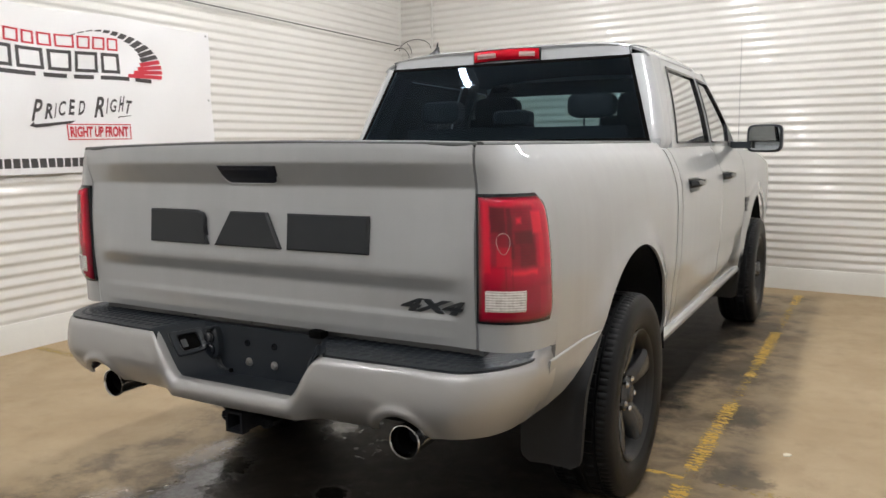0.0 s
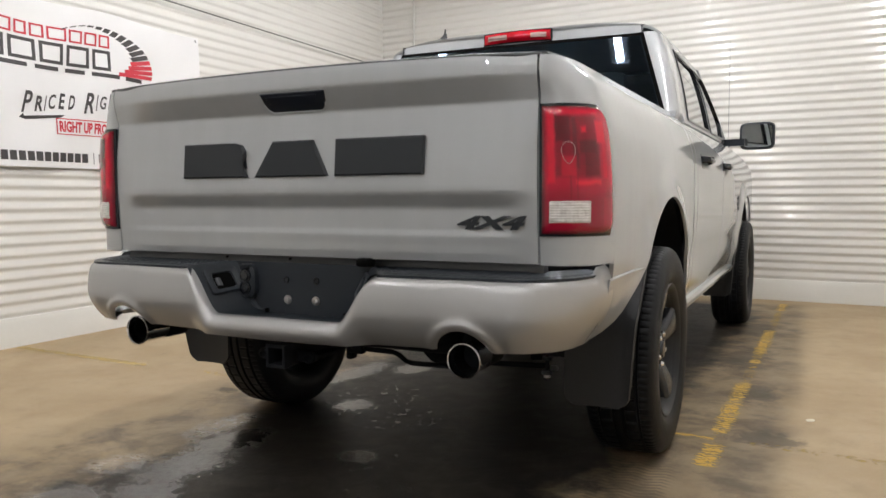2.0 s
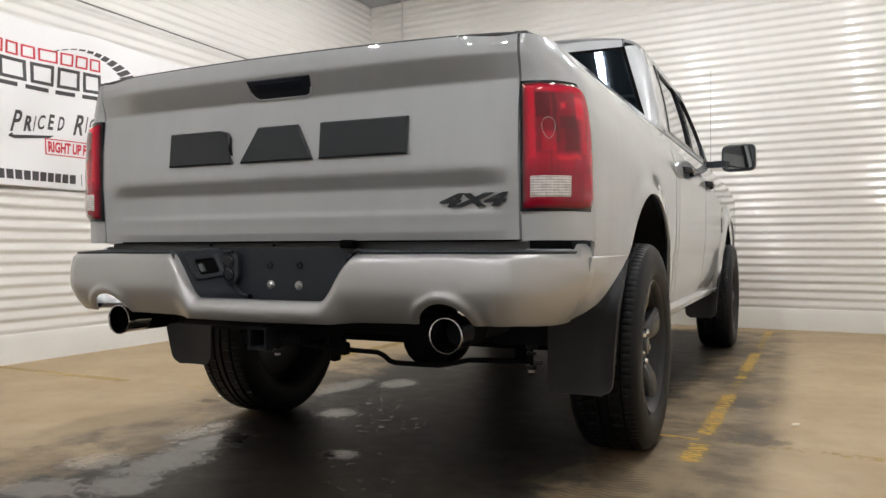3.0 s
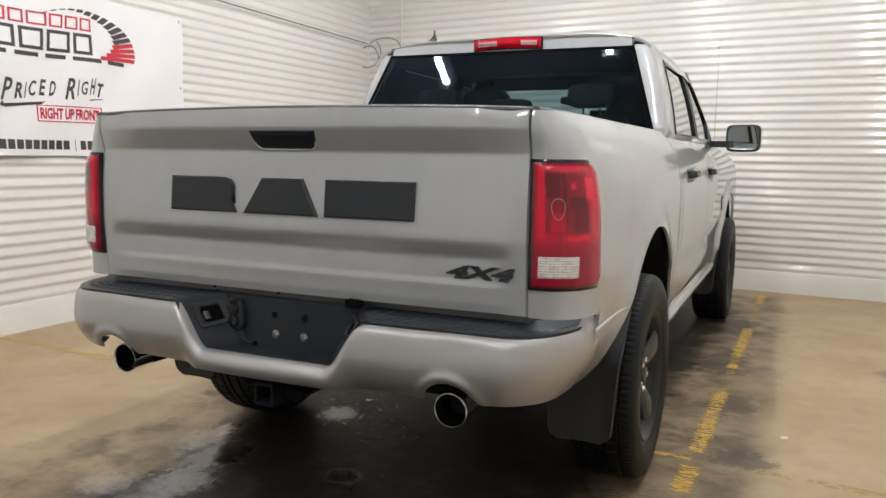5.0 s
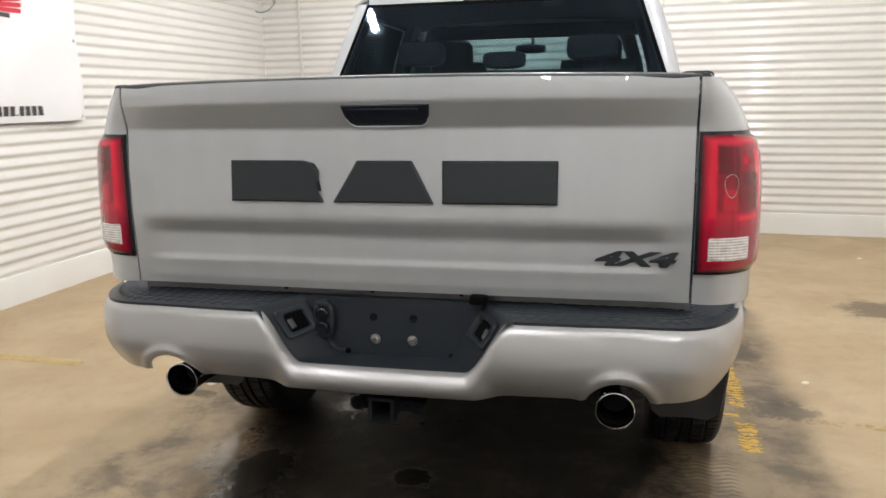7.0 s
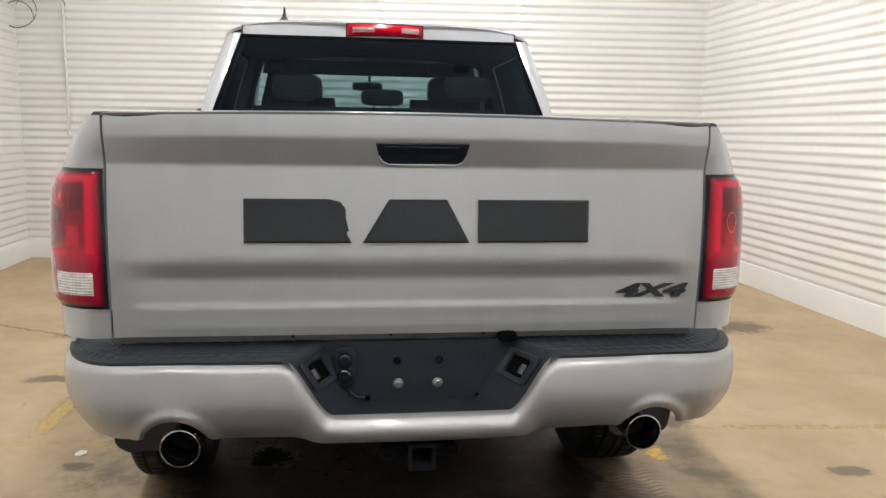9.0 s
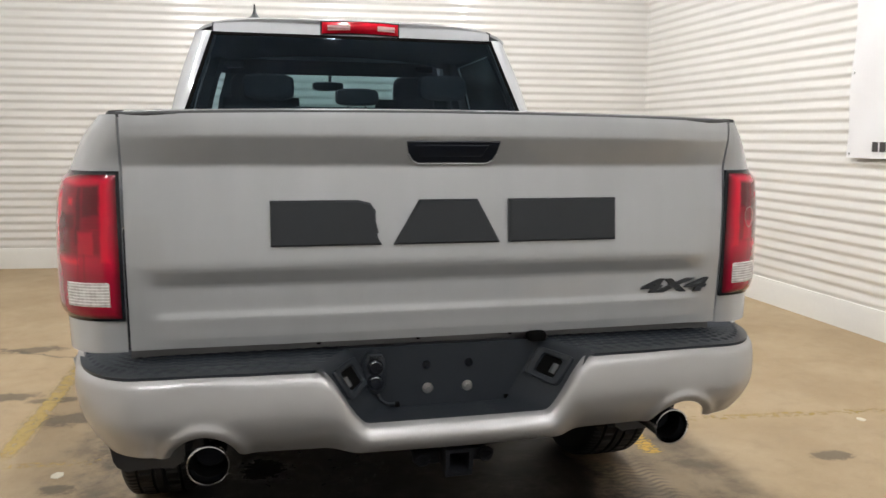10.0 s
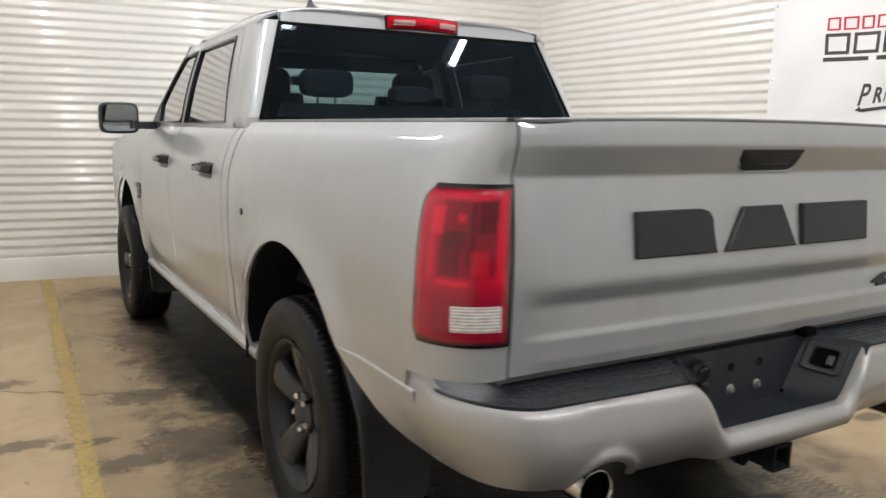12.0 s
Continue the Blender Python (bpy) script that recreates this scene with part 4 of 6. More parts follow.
def bedside(sgn):
    """Rear quarter panel with its rounded rear corner and wheel opening."""
    bm = bmesh.new()
    n = 28
    cols = []
    for k in range(13):
        a = math.pi / 2 * k / 12
        cols.append((a, 0.20 * corner(a)[1], 0.832 if k < 12 else 0.826))
    for y, zb in ((0.218, 0.72), (0.28, 0.72), (0.36, 0.72), (0.42, 0.722), (0.49, 0.730), (0.55, 0.748)):
        cols.append((math.pi / 2, y, zb))
    for y in ARCH_R:
        cols.append((math.pi / 2, y, arch_z(y, CR)))
    cols.append((math.pi / 2, ARCH_R[-1] + 0.005, 0.50))
    for y in (1.68, 1.75, 1.812):
        cols.append((math.pi / 2, y, 0.50))
    vs = []
    for a, y, zb in cols:
        row = []
        for j in range(n + 1):
            z = zb + (RAIL - zb) * (1 - (1 - j / n) ** 1.2)
            w = half_width(z) + (flare(y, z) if a > 1.5 else 0)
            # at the tail the panel follows the shape of the gate
            row.append(bm.verts.new((sgn * (0.829 + (w - 0.829) * corner(a)[0]), y + (tailgate_y(0.822, z) + 0.003) * (1 - math.sin(a)) ** 3, z)))
        vs.append(row)
    for p, q in zip(vs, vs[1:]):
        for j in range(n):
            bm.faces.new((p[j], q[j], q[j + 1], p[j + 1]))
    thicken(bm, 0.012, (sgn, -0.3, 0))
    side = part("bedside", bm, PAINT, truck)
    # lower quarter panel behind the wheel, standing a little proud with a creased top edge
    ext = bmesh.new()
    low = [(0.165, 0.590), (0.221, 0.594), (0.28, 0.604), (0.36, 0.626), (0.42, 0.653), (0.49, 0.698), (0.55, 0.738), (0.600, 0.772)]
    def ext_pt(i, t):
        y, zb = low[i]
        z = zb + (0.784 - zb) * t
        o = 0.006 if t < 0.95 else 0.006 * math.sqrt(max(0.0, 1 - ((t - 0.95) / 0.05) ** 2)) + 0.001
        tuck = -0.058 * max(0.0, (0.755 - z) / 0.17) ** 1.6 * max(0.25, min(1.0, 1 - (y - 0.20) / 0.4))
        return (sgn * (half_width(z) + flare(y, z) * 0.8 + o + tuck), y, z)
    ts = [0, 0.12, 0.3, 0.5, 0.7, 0.85, 0.95, 0.965, 0.98, 0.99, 1.0]
    ev = [[ext.verts.new(ext_pt(i, t)) for t in ts] for i in range(len(low))]
    for p, q in zip(ev, ev[1:]):
        for j in range(len(ts) - 1):
            ext.faces.new((p[j], q[j], q[j + 1], p[j + 1]))
    part("quarter_extension", thicken(ext, 0.008, (sgn, 0, 0)), PAINT, side, angle=50)
    # rail cap along the top
    prof = [(-0.055, -0.010), (-0.055, 0.008), (-0.03, 0.011), (0.0, 0.009), (0.006, 0.003), (0.004, -0.004), (-0.01, -0.006)]
    loops = []
    for y in (0.006, 0.012, 0.02, 0.05, 0.1, 0.2, 0.6, 1.0, 1.4, 1.80):
        x0 = 0.824 + 0.040 * math.sqrt(max(0.0, 1 - (1 - min(1.0, (y + 0.03) / 0.23)) ** 2))
        loops.append([(sgn * (x0 + p), y, RAIL + q) for p, q in prof])
    part("rail_cap", rings(loops), CAP_GREY, side, "dark grey plastic rail cap")
    if sgn < 0:
        door = bmesh.new()
        def ring_pt(k, r, o):
            z, y = 1.075 + r * math.sin(k), 1.60 + r * math.cos(k)
            return (-(half_width(z) + flare(y, z) + o), y, z)
        rings([[ring_pt(math.tau * k / 32, r, o) for k in range(32)] for r, o in ((0.088, 0.0), (0.0865, 0.0015), (0.08, 0.002), (0.02, 0.002))], bm=door)
        part("fuel_door", door, PAINT, side)
        part("fuel_lock", rings([[ring_pt(math.tau * k / 12, 0.014, 0.004 + o) for k in range(12)] for o in (0, 0.004)]), BLACK_PLASTIC, side)
    # wheel-house lining
    liner = bmesh.new()
    for_k = [math.pi * k / 20 for k in range(21)]
    rings([[(sgn * x, CR + 0.575 * math.cos(a), ARCH_Z + 0.575 * math.sin(a)) for a in for_k] for x in (0.985, 0.55)], False, False, liner)
    bm2 = grid(lambda u, v: (sgn * 0.56, CR - 0.56 + 1.12 * u, 0.50 + 0.54 * v), 4, 3, liner)
    part("wheel_liner", bm2, UNDER, side)
    return side


# ---- tailgate ----
TG = [(0.835, 0.000), (0.86, -0.006), (0.885, -0.0065), (0.900, -0.0075), (0.912, -0.0085), (0.920, -0.0065), (0.93, -0.004), (0.96, -0.003), (0.992, -0.002),
      (1.000, -0.004), (1.035, -0.026), (1.045, -0.029), (1.06, -0.029), (1.12, -0.023), (1.20, -0.013), (1.28, -0.004), (1.296, -0.002), (1.303, -0.002), (1.309, -0.005), (1.369, -0.042), (1.375, -0.044), (1.395, -0.043), (1.414, -0.041), (1.425, -0.038)]


def tailgate_y(x, z):
    y = (lerp(TG, z - 0.004) + lerp(TG, z) + lerp(TG, z + 0.004)) / 3
    # the pressed bands run out towards the ends
    e = min(1.0, max(0.0, (0.79 - abs(x)) / 0.07))
    e = e * e * (3 - 2 * e)
    if z < 1.30:
        plain = lerp([(0.85, -0.004), (1.05, -0.016), (1.18, -0.014), (1.30, -0.002)], z)
        y = plain + (y - plain) * e
    else:
        g = min(1.0, max(0.0, (0.83 - abs(x)) / 0.22))
        g = 0.35 + 0.65 * g * g * (3 - 2 * g)
        plain = lerp([(1.30, -0.002), (1.36, -0.007), (1.40, -0.010), (1.425, -0.004)], z)
        y = plain + (y - plain) * g
    return y + 0.012 * (x / 0.82) ** 2


def gate_arch(x, z):
    """The upper edge of the gate is crowned towards the middle."""
    t = min(1.0, max(0.0, (z - 1.30) / 0.125))
    return 0.013 * (1 - (x / 0.83) ** 2) * t * t


def tailgate():
    bm = bmesh.new()
    zs = sorted({round(0.835 + 0.59 * k / 90, 4) for k in range(91)} | {round(z, 4) for z, _ in TG})
    grid_x = [-0.822 + 1.644 * k / 60 for k in range(61)]
    vs = [[bm.verts.new((x, tailgate_y(x, z), z + gate_arch(x, z))) for z in zs] for x in grid_x]
    for i in range(60):
        for j in range(len(zs) - 1):
            bm.faces.new((vs[i][j], vs[i + 1][j], vs[i + 1][j + 1], vs[i][j + 1]))
    # closed box behind
    bl = [bm.verts.new((x, 0.06, z)) for x, z in ((-0.822, 0.835), (0.822, 0.835), (0.822, 1.425), (-0.822, 1.425))]
    bm.faces.new([v[0] for v in vs] + [bl[1], bl[0]])
    bm.faces.new([v[-1] for v in vs] + [bl[2], bl[3]])
    bm.faces.new(vs[0] + [bl[3], bl[0]])
    bm.faces.new(vs[-1] + [bl[2], bl[1]])
    bm.faces.new(bl)
    gate = part("tailgate", bm, PAINT, truck, "silver pressed-steel tailgate", angle=28)
    # top cap in black plastic
    prof = [(-0.032, -0.006), (-0.036, 0.000), (-0.033, 0.006), (-0.02, 0.010), (0.05, 0.010), (0.065, 0.006), (0.065, -0.004)]
    part("top_cap", rings([[(x, q + 0.012 * (x / 0.82) ** 2 + 0.022 * max(0.0, (abs(x) - 0.60) / 0.23) ** 2 * (q < 0), RAIL + r + gate_arch(x, RAIL)) for q, r in prof] for x in [-0.83 + 1.66 * k / 24 for k in range(25)]]), CAP_GREY, gate, "dark grey plastic top cap")
    # handle in its recess
    hz0, hz1 = 1.309, 1.364
    out = [(-0.124, hz1), (-0.116, hz0 + 0.024), (-0.105, hz0 + 0.008), (-0.088, hz0), (0.100, hz0), (0.116, hz0 + 0.008), (0.124, hz0 + 0.024), (0.130, hz1)]
    hb = part("handle_bezel", plate(out, 0.006, lambda a, b, c: (a, tailgate_y(a, b) + 0.002 - c, b + gate_arch(a, b)), 0.003), HANDLE_BLACK, gate, "black plastic handle recess")
    out2 = [(-0.108, hz1 - 0.006), (-0.09, hz0 + 0.012), (0.085, hz0 + 0.012), (0.105, hz1 - 0.006)]
    part("handle", plate(out2, 0.009, lambda a, b, c: (a, tailgate_y(a, b) + 0.004 - c, b + gate_arch(a, b)), 0.005), HANDLE_BLACK, hb)
    part("recess_lip", tube([(a, tailgate_y(a, b) - 0.002, b - 0.002 + gate_arch(a, b)) for a, b in out[1:7]], 0.0028, 6), PAINT, hb)
    # three solid emblem plates across the middle
    def emblem(outline):
        part("emblem_plate", plate(outline, 0.014, lambda a, b, c: (a, tailgate_y(a, 1.155) - 0.001 - c + (b - 1.155) * 0.09, b), 0.005), MATT_BLACK, gate, "matt black raised emblem plate")
    z0, z1 = 1.097, 1.214
    emblem([(-0.472, z0), (-0.187, z0), (-0.214, z0 + 0.045), (-0.203, z0 + 0.066), (-0.203, z0 + 0.090), (-0.217, z1 - 0.008), (-0.248, z1), (-0.472, z1)])
    emblem([(-0.157, z0), (0.135, z0), (0.072, z1), (-0.086, z1)])
    emblem([(0.160, z0), (0.474, z0), (0.474, z1), (0.160, z1)])
    bm = letters("4X4", 0.052, lambda a, b, c: (0.572 + a, tailgate_y(0.6 + a, 0.95) - 0.001 - c, 0.935 + b), 0.007, 0.0024, 0.3, width=0.219)
    part("drive_badge", bm, MATT_BLACK, gate, "black raised 4X4 badge")
    return gate


tailgate()
bedside(1)
bedside(-1)
sillp = [(0.046, 0.785), (0.046, 0.818), (0.050, 0.829), (0.08, 0.832), (0.09, 0.785)]
part("tail_sill", rings([[(x, y, z) for y, z in sillp] for x in (-0.828, 0.828)]), material("sill_grey", (0.17, 0.172, 0.178), 0.45, 0.3, grain=0.2, stain=0.3, stain_size=5), truck, "dull grey sill below the tailgate")
for x in (-0.35, -0.075, 0.195):
    part("drain_hole", box((x, 0.046, 0.821), (0.010, 0.006, 0.008), 0.002), DEEP_BLACK, truck)
part("sill_hook", box((0.255, -0.004, 0.824), (0.052, 0.046, 0.028), 0.009), DEEP_BLACK, truck, "black rubber latch plug")


# ---- tail lamps ----
def tail_lamp(sgn):
    lamp = None

    def surf(s, z, o):
        """s: distance round the corner from the tailgate edge, in steps of the panel's own curve."""
        a = math.pi / 2 * min(1.0, s)
        w = half_width(z)
        x = 0.829 + (w - 0.829) * corner(a)[0]
        y = 0.20 * corner(a)[1]
        nx, ny = math.sin(a), -math.cos(a)
        return (sgn * (x + nx * o), y + ny * o, z)

    def outer(z):
        t = (z - 0.92) / 0.365
        e = 0.90 - 0.075 * max(0.0, t)
        k = min(t, 1 - t)
        if k < 0.10:
            e -= (0.10 if t > 0.5 else 0.05) * (1 - max(0, k) / 0.10) ** 2.0
        return e

    def lens(z0, z1, s0, s1, o, fn=None, nu=14, nv=14, edge=0.012):
        bm = bmesh.new()
        def pt(u, v):
            z = z0 + (z1 - z0) * v
            hi = outer(z) - s1 if fn is None else fn(z)
            s = s0 + (hi - s0) * u
            r = min(1, min(u, 1 - u) / 0.07) * min(1, min(v, 1 - v) / 0.07)
            return surf(s, z, o * (1 if r >= 1 else (0.35 + 0.65 * math.sqrt(max(0, r)))))
        grid(pt, nu, nv, bm)
        uv = bm.loops.layers.uv.new("UVMap")
        bm.verts.index_update()
        for f in bm.faces:
            for lo in f.loops:
                i = lo.vert.index
                lo[uv].uv = (i // (nv + 1) / nu, i % (nv + 1) / nv)
        thicken(bm, edge, (sgn * 0.7, -1, 0))
        return bm
    lamp = part("tail_light", lens(0.915, 1.289, 0.0, -0.01, 0.006, None, 16, 36), BLACK_GLOSS, truck, "red tail light with a clear reversing panel")
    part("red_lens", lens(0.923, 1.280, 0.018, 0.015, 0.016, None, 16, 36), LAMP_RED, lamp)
    # thin pale ring drawn in place of the room's reflection on the bulb
    if sgn > 0:
        ring = [surf(0.26 + 0.065 * math.cos(a) * (1 + 0.25 * math.sin(a)), 1.150 + 0.030 * math.sin(a), 0.0185) for a in [math.tau * q / 24 for q in range(25)]]
        part("bulb_glint", tube(ring, 0.0011, 6), LAMP_GLINT, lamp, "pale ring for the glint on the bulb")
    part("reverse_lens", lens(0.944, 1.026, 0.034, 0.0, 0.0185, lambda z: 0.55, 8, 6, 0.006), LAMP_CLEAR, lamp, "clear ribbed reversing lens")


tail_lamp(1)
tail_lamp(-1)


# ---- rear bumper ----
def bumper_y(x):
    a = abs(x)
    return -0.150 + 0.03 * (a / 0.9) ** 2


def bumper_plan(s):
    """Plan of the bumper's face: s from -1 to 1, curving forward at the ends; also the angle of its normal."""
    a = abs(s)
    sg = 1 if s > 0 else -1
    if a < 0.70:
        x = a / 0.70 * 0.78
        return sg * x, bumper_y(x), 0.0
    g = min(1.0, (a - 0.70) / 0.30) * math.pi / 2
    sn, cs = math.sin(g) ** 0.95, max(0.0, math.cos(g)) ** 0.95
    return sg * (0.78 + 0.203 * sn), bumper_y(0.78) + 0.344 * (1 - cs), math.atan2(0.344 * math.sin(g), 0.203 * math.cos(g))


def notch_top(x):
    """Height of the painted edge: dips into the plate recess in the middle."""
    a = abs(x)
    if a > 0.362:
        return 0.797
    if a > 0.240:
        t = (0.362 - a) / 0.122
        t = t * t * (3 - 2 * t) * 0.7 + t * 0.3
        return 0.797 - 0.151 * t
    return 0.646


def bumper_bottom(x):
    a = abs(x)
    z = lerp([(0, 0.580), (0.28, 0.582), (0.36, 0.588), (0.5, 0.591), (0.88, 0.594), (0.95, 0.588), (0.98, 0.582), (1.1, 0.58)], a)
    d = abs(a - 0.645)
    if d < 0.085:
        z = max(z, 0.570 + math.sqrt(0.085 ** 2 - d * d))
    return z


def bumper_off(x, z, k, t=0.0):
    """How far the skin stands out from the plan at height z; t: how near to the top edge, 0 to 1."""
    wrap = min(1.0, k / 1.4)
    h = (z - 0.585) / 0.212
    bulge = 0.026 * math.sin(math.pi * min(1, max(0, h)) ** 0.8)
    tuck = -(0.10 + 0.20 * wrap * (1 - wrap) - 0.06 * wrap) * max(0, 0.5 - h) ** 1.6
    tuck -= 0.082 * wrap ** 3 * max(0.0, 0.80 - h) ** 1.6
    lip = -0.016 * max(0, (t - 0.90) / 0.10) ** 2
    d = math.hypot(abs(x) - 0.645, z - 0.567)
    swell = 0.011 * math.exp(-((d - 0.102) / 0.014) ** 2)
    off = bulge * (1 - 0.6 * wrap) * (1 - wrap * 1.25 * max(0.0, 0.78 - h)) + tuck + lip + swell
    # the low bar under the plate recess is rounded on its own
    m = min(1.0, max(0.0, (0.350 - abs(x)) / 0.09))
    m = m * m * (3 - 2 * m)
    return off * (1 - m) + m * (-0.006 + 0.028 * math.sin(math.pi * (0.15 + 0.75 * t)))


def bumper():
    bm = bmesh.new()
    ss = sorted({round(-1 + 2 * k / 300, 4) for k in range(301)} | {round(s * (a / 0.78 * 0.70), 4) for s in (-1, 1) for a in (0.25, 0.255, 0.262, 0.34, 0.345, 0.35, 0.561, 0.565, 0.57, 0.72, 0.725, 0.729)})
    n = 18
    vs = []
    for s in ss:
        x, y, k = bumper_plan(s)
        zt, zb = notch_top(x), bumper_bottom(x)
        q = min(1, max(0, (abs(s) - 0.935) / 0.022))
        zt += 0.022 * q * q * (3 - 2 * q)
        out = Vector((math.sin(k) * (1 if x > 0 else -1), -math.cos(k), 0))
        row = []
        for j in range(n + 1):
            t = j / n
            z = zb + (zt - zb) * t
            row.append(bm.verts.new(Vector((x, y, z)) + out * bumper_off(x, z, k, t)))
        # fold the top edge inwards
        row.append(bm.verts.new(Vector((x, y, zt + 0.003)) - out * 0.020))
        vs.append(row)
    for a, b in zip(vs, vs[1:]):
        for j in range(n + 1):
            bm.faces.new((a[j], b[j], b[j + 1], a[j + 1]))
    thicken(bm, 0.006, (0, -1, 0))
    bp = part("bumper", bm, BUMPER_PAINT, truck, "silver-painted rear bumper with two exhaust cut-outs", angle=50)
    # turned-under lower skin outboard of the exhausts
    for sgn in (-1, 1):
        def skin(u, v):
            x, y, k = bumper_plan(sgn * (0.70 + 0.298 * u))
            wrap = min(1.0, k / 1.4)
            zb = bumper_bottom(x)
            out = Vector((math.sin(k) * sgn, -math.cos(k), 0))
            return Vector((x, y, zb + 0.003 - 0.008 * math.sin(math.pi * v) + 0.012 * v)) + out * (bumper_off(x, zb, k) - 0.004 - 0.060 * v * (1 - 0.6 * wrap))
        part("lower_skin", thicken(grid(skin, 40, 6), 0.004, (0, -1, 0)), BUMPER_PAINT, bp, angle=60)
    # ribbed step pads, left and right of the recess: a smooth scalloped border and wavy ribs behind it
    for sgn in (-1, 1):
        pad = bmesh.new()
        def pt(u, v):
            inner = 0.372 - 0.102 * min(1.0, v / 0.9)
            sv = inner / 0.78 * 0.70 + (0.985 - inner / 0.78 * 0.70) * u
            x, y, k = bumper_plan(sv)
            turn = max(0.0, (sv - 0.70) / 0.285)
            fx, fy = x - 0.010 * math.sin(k), y + 0.010 * math.cos(k)
            bx, by = (x, 0.045) if sv < 0.70 else (0.78 + 0.13 * turn, 0.045 + 0.155 * turn)
            run = x + 0.8 * max(0.0, y + 0.12)
            wave = 0.5 + 0.5 * math.sin(run * 165)
            flat = max(0.0, 1 - 1.6 * turn)
            top = min(1.0, max(0.0, (v - 0.17 - 0.10 * wave) / 0.03))
            ridge = 0.0026 * top + flat * (0.0022 * math.sin(v * 46 + 1.3 * math.sin(run * 165)) if v > 0.36 else 0)
            return (sgn * (fx + (bx - fx) * v), fy + (by - fy) * v, 0.8005 + ridge + 0.004 * v)
        grid(pt, 150, 44, pad)
        thicken(pad, 0.03, (0, 0, 1))
        part("step_pad", pad, BLACK_PLASTIC, bp, "black ribbed step pad")
    # plate recess: a rounded tub with sloping cheeks, a flat back and a shelf
    rec = bmesh.new()
    lip = [(0.374, 0.804), (0.354, 0.797), (0.342, 0.778), (0.310, 0.724), (0.284, 0.680), (0.266, 0.655), (0.240, 0.641), (0.10, 0.639)]
    back = [(0.286, 0.812), (0.268, 0.806), (0.259, 0.790), (0.232, 0.745), (0.206, 0.703), (0.183, 0.664), (0.158, 0.640), (0.10, 0.638)]
    def loop(pts, y):
        return [(-x, y, z) for x, z in pts] + [(x, y, z) for x, z in reversed(pts)]
    mix = lambda t: [(a[0] + (b[0] - a[0]) * t, a[1] + (b[1] - a[1]) * t) for a, b in zip(lip, back)]
    rings([loop(lip, -0.146), loop(lip, -0.124), loop(mix(0.06), -0.114), loop(mix(0.90), -0.010), loop(mix(0.97), 0.001), loop(back, 0.004)], False, False, rec)
    last = loop(back, 0.004)
    rec.faces.new([rec.verts.new(p) for p in last])
    shelf = [(-0.30, 0.003, 0.812), (0.30, 0.003, 0.812), (0.30, 0.048, 0.808), (-0.30, 0.048, 0.808)]
    rec.faces.new([rec.verts.new(p) for p in shelf])
    rc = part("plate_recess", rec, BLACK_PLASTIC, bp, "black plastic licence-plate recess", angle=50)
    for x in (-0.135, 0.165):
        part("slot", box((x * 1.05, 0.001, 0.648), (0.014, 0.012, 0.014), 0.003), DEEP_BLACK, rc)
    for x in (-0.056, 0.057):
        bolt = lathe([(0.0, 0.011), (0.0075, 0.011), (0.0095, 0.009), (0.0095, 0.002)], 6)
        lathe([(0.0095, 0.003), (0.0145, 0.002), (0.0155, 0.0), (0.0, 0.0)], 20, bolt)
        bolt.transform(Matrix.Translation((x, 0.003, 0.688)) @ Matrix.Rotation(-math.pi / 2, 4, "Z"))
        part("bolt", bolt, STEEL, rc, "zinc bolt")
        plug = lathe([(0.0, 0.001), (0.006, 0.001), (0.008, 0.004), (0.011, 0.004), (0.012, 0.0)], 16)
        plug.transform(Matrix.Translation((x * 1.07, 0.003, 0.755)) @ Matrix.Rotation(-math.pi / 2, 4, "Z"))
        part("plug", plug, BLACK_GLOSS, rc)
    # trailer socket: a long rounded housing with two round covers, its lead running off below
    def lobe(h, r):
        res = []
        for cz, a0 in ((0.768, 0), (0.722, 180)):
            for q in range(9):
                ang = radians(a0 + 180 * q / 8)
                res.append((-0.207 + r * math.cos(ang), cz + h * math.sin(ang)))
        return res
    sk = part("trailer_socket", plate(lobe(0.036, 0.031), 0.034, lambda a, b, c: (a, 0.006 - c, b), 0.008), BLACK_PLASTIC, rc)
    for cz in (0.766, 0.724):
        cap = lathe([(0.0, 0.010), (0.014, 0.010), (0.018, 0.007), (0.0215, 0.007), (0.0225, 0.0), (0.0, 0.0)], 18)
        cap.transform(Matrix.Translation((-0.207, -0.027, cz)) @ Matrix.Rotation(-math.pi / 2, 4, "Z"))
        part("socket_lid", cap, BLACK_GLOSS, rc)
    part("socket_hinge", box((-0.207, -0.030, 0.800), (0.036, 0.020, 0.010), 0.003), BLACK_PLASTIC, rc)
    part("socket_lead", tube([(-0.200, -0.010, 0.690), (-0.190, -0.014, 0.668), (-0.172, -0.012, 0.655), (-0.150, -0.004, 0.652)], 0.004, 8), BLACK_PLASTIC, rc)
    for sgn in (-1, 1):
        # square lamp pockets lying in the sloping cheeks
        def cheek(s, t, o):
            i = min(len(lip) - 2, int(s))
            f = s - i
            def at(tab):
                return Vector((tab[i][0] + (tab[i + 1][0] - tab[i][0]) * f, 0, tab[i][1] + (tab[i + 1][1] - tab[i][1]) * f))
            p = at(lip).lerp(at(back), t)
            p.y = -0.116 + 0.122 * t
            p = p + Vector((-0.70, -0.52, 0.44)) * o
            return Vector((sgn * p.x, p.y, p.z))

        def sq(hs, ht, o, r=0.3):
            res = []
            for sx, sz, k0 in ((1, 1, 0), (-1, 1, 1), (-1, -1, 2), (1, -1, 3)):
                for q in range(4):
                    k = math.pi / 2 * (k0 + q / 3)
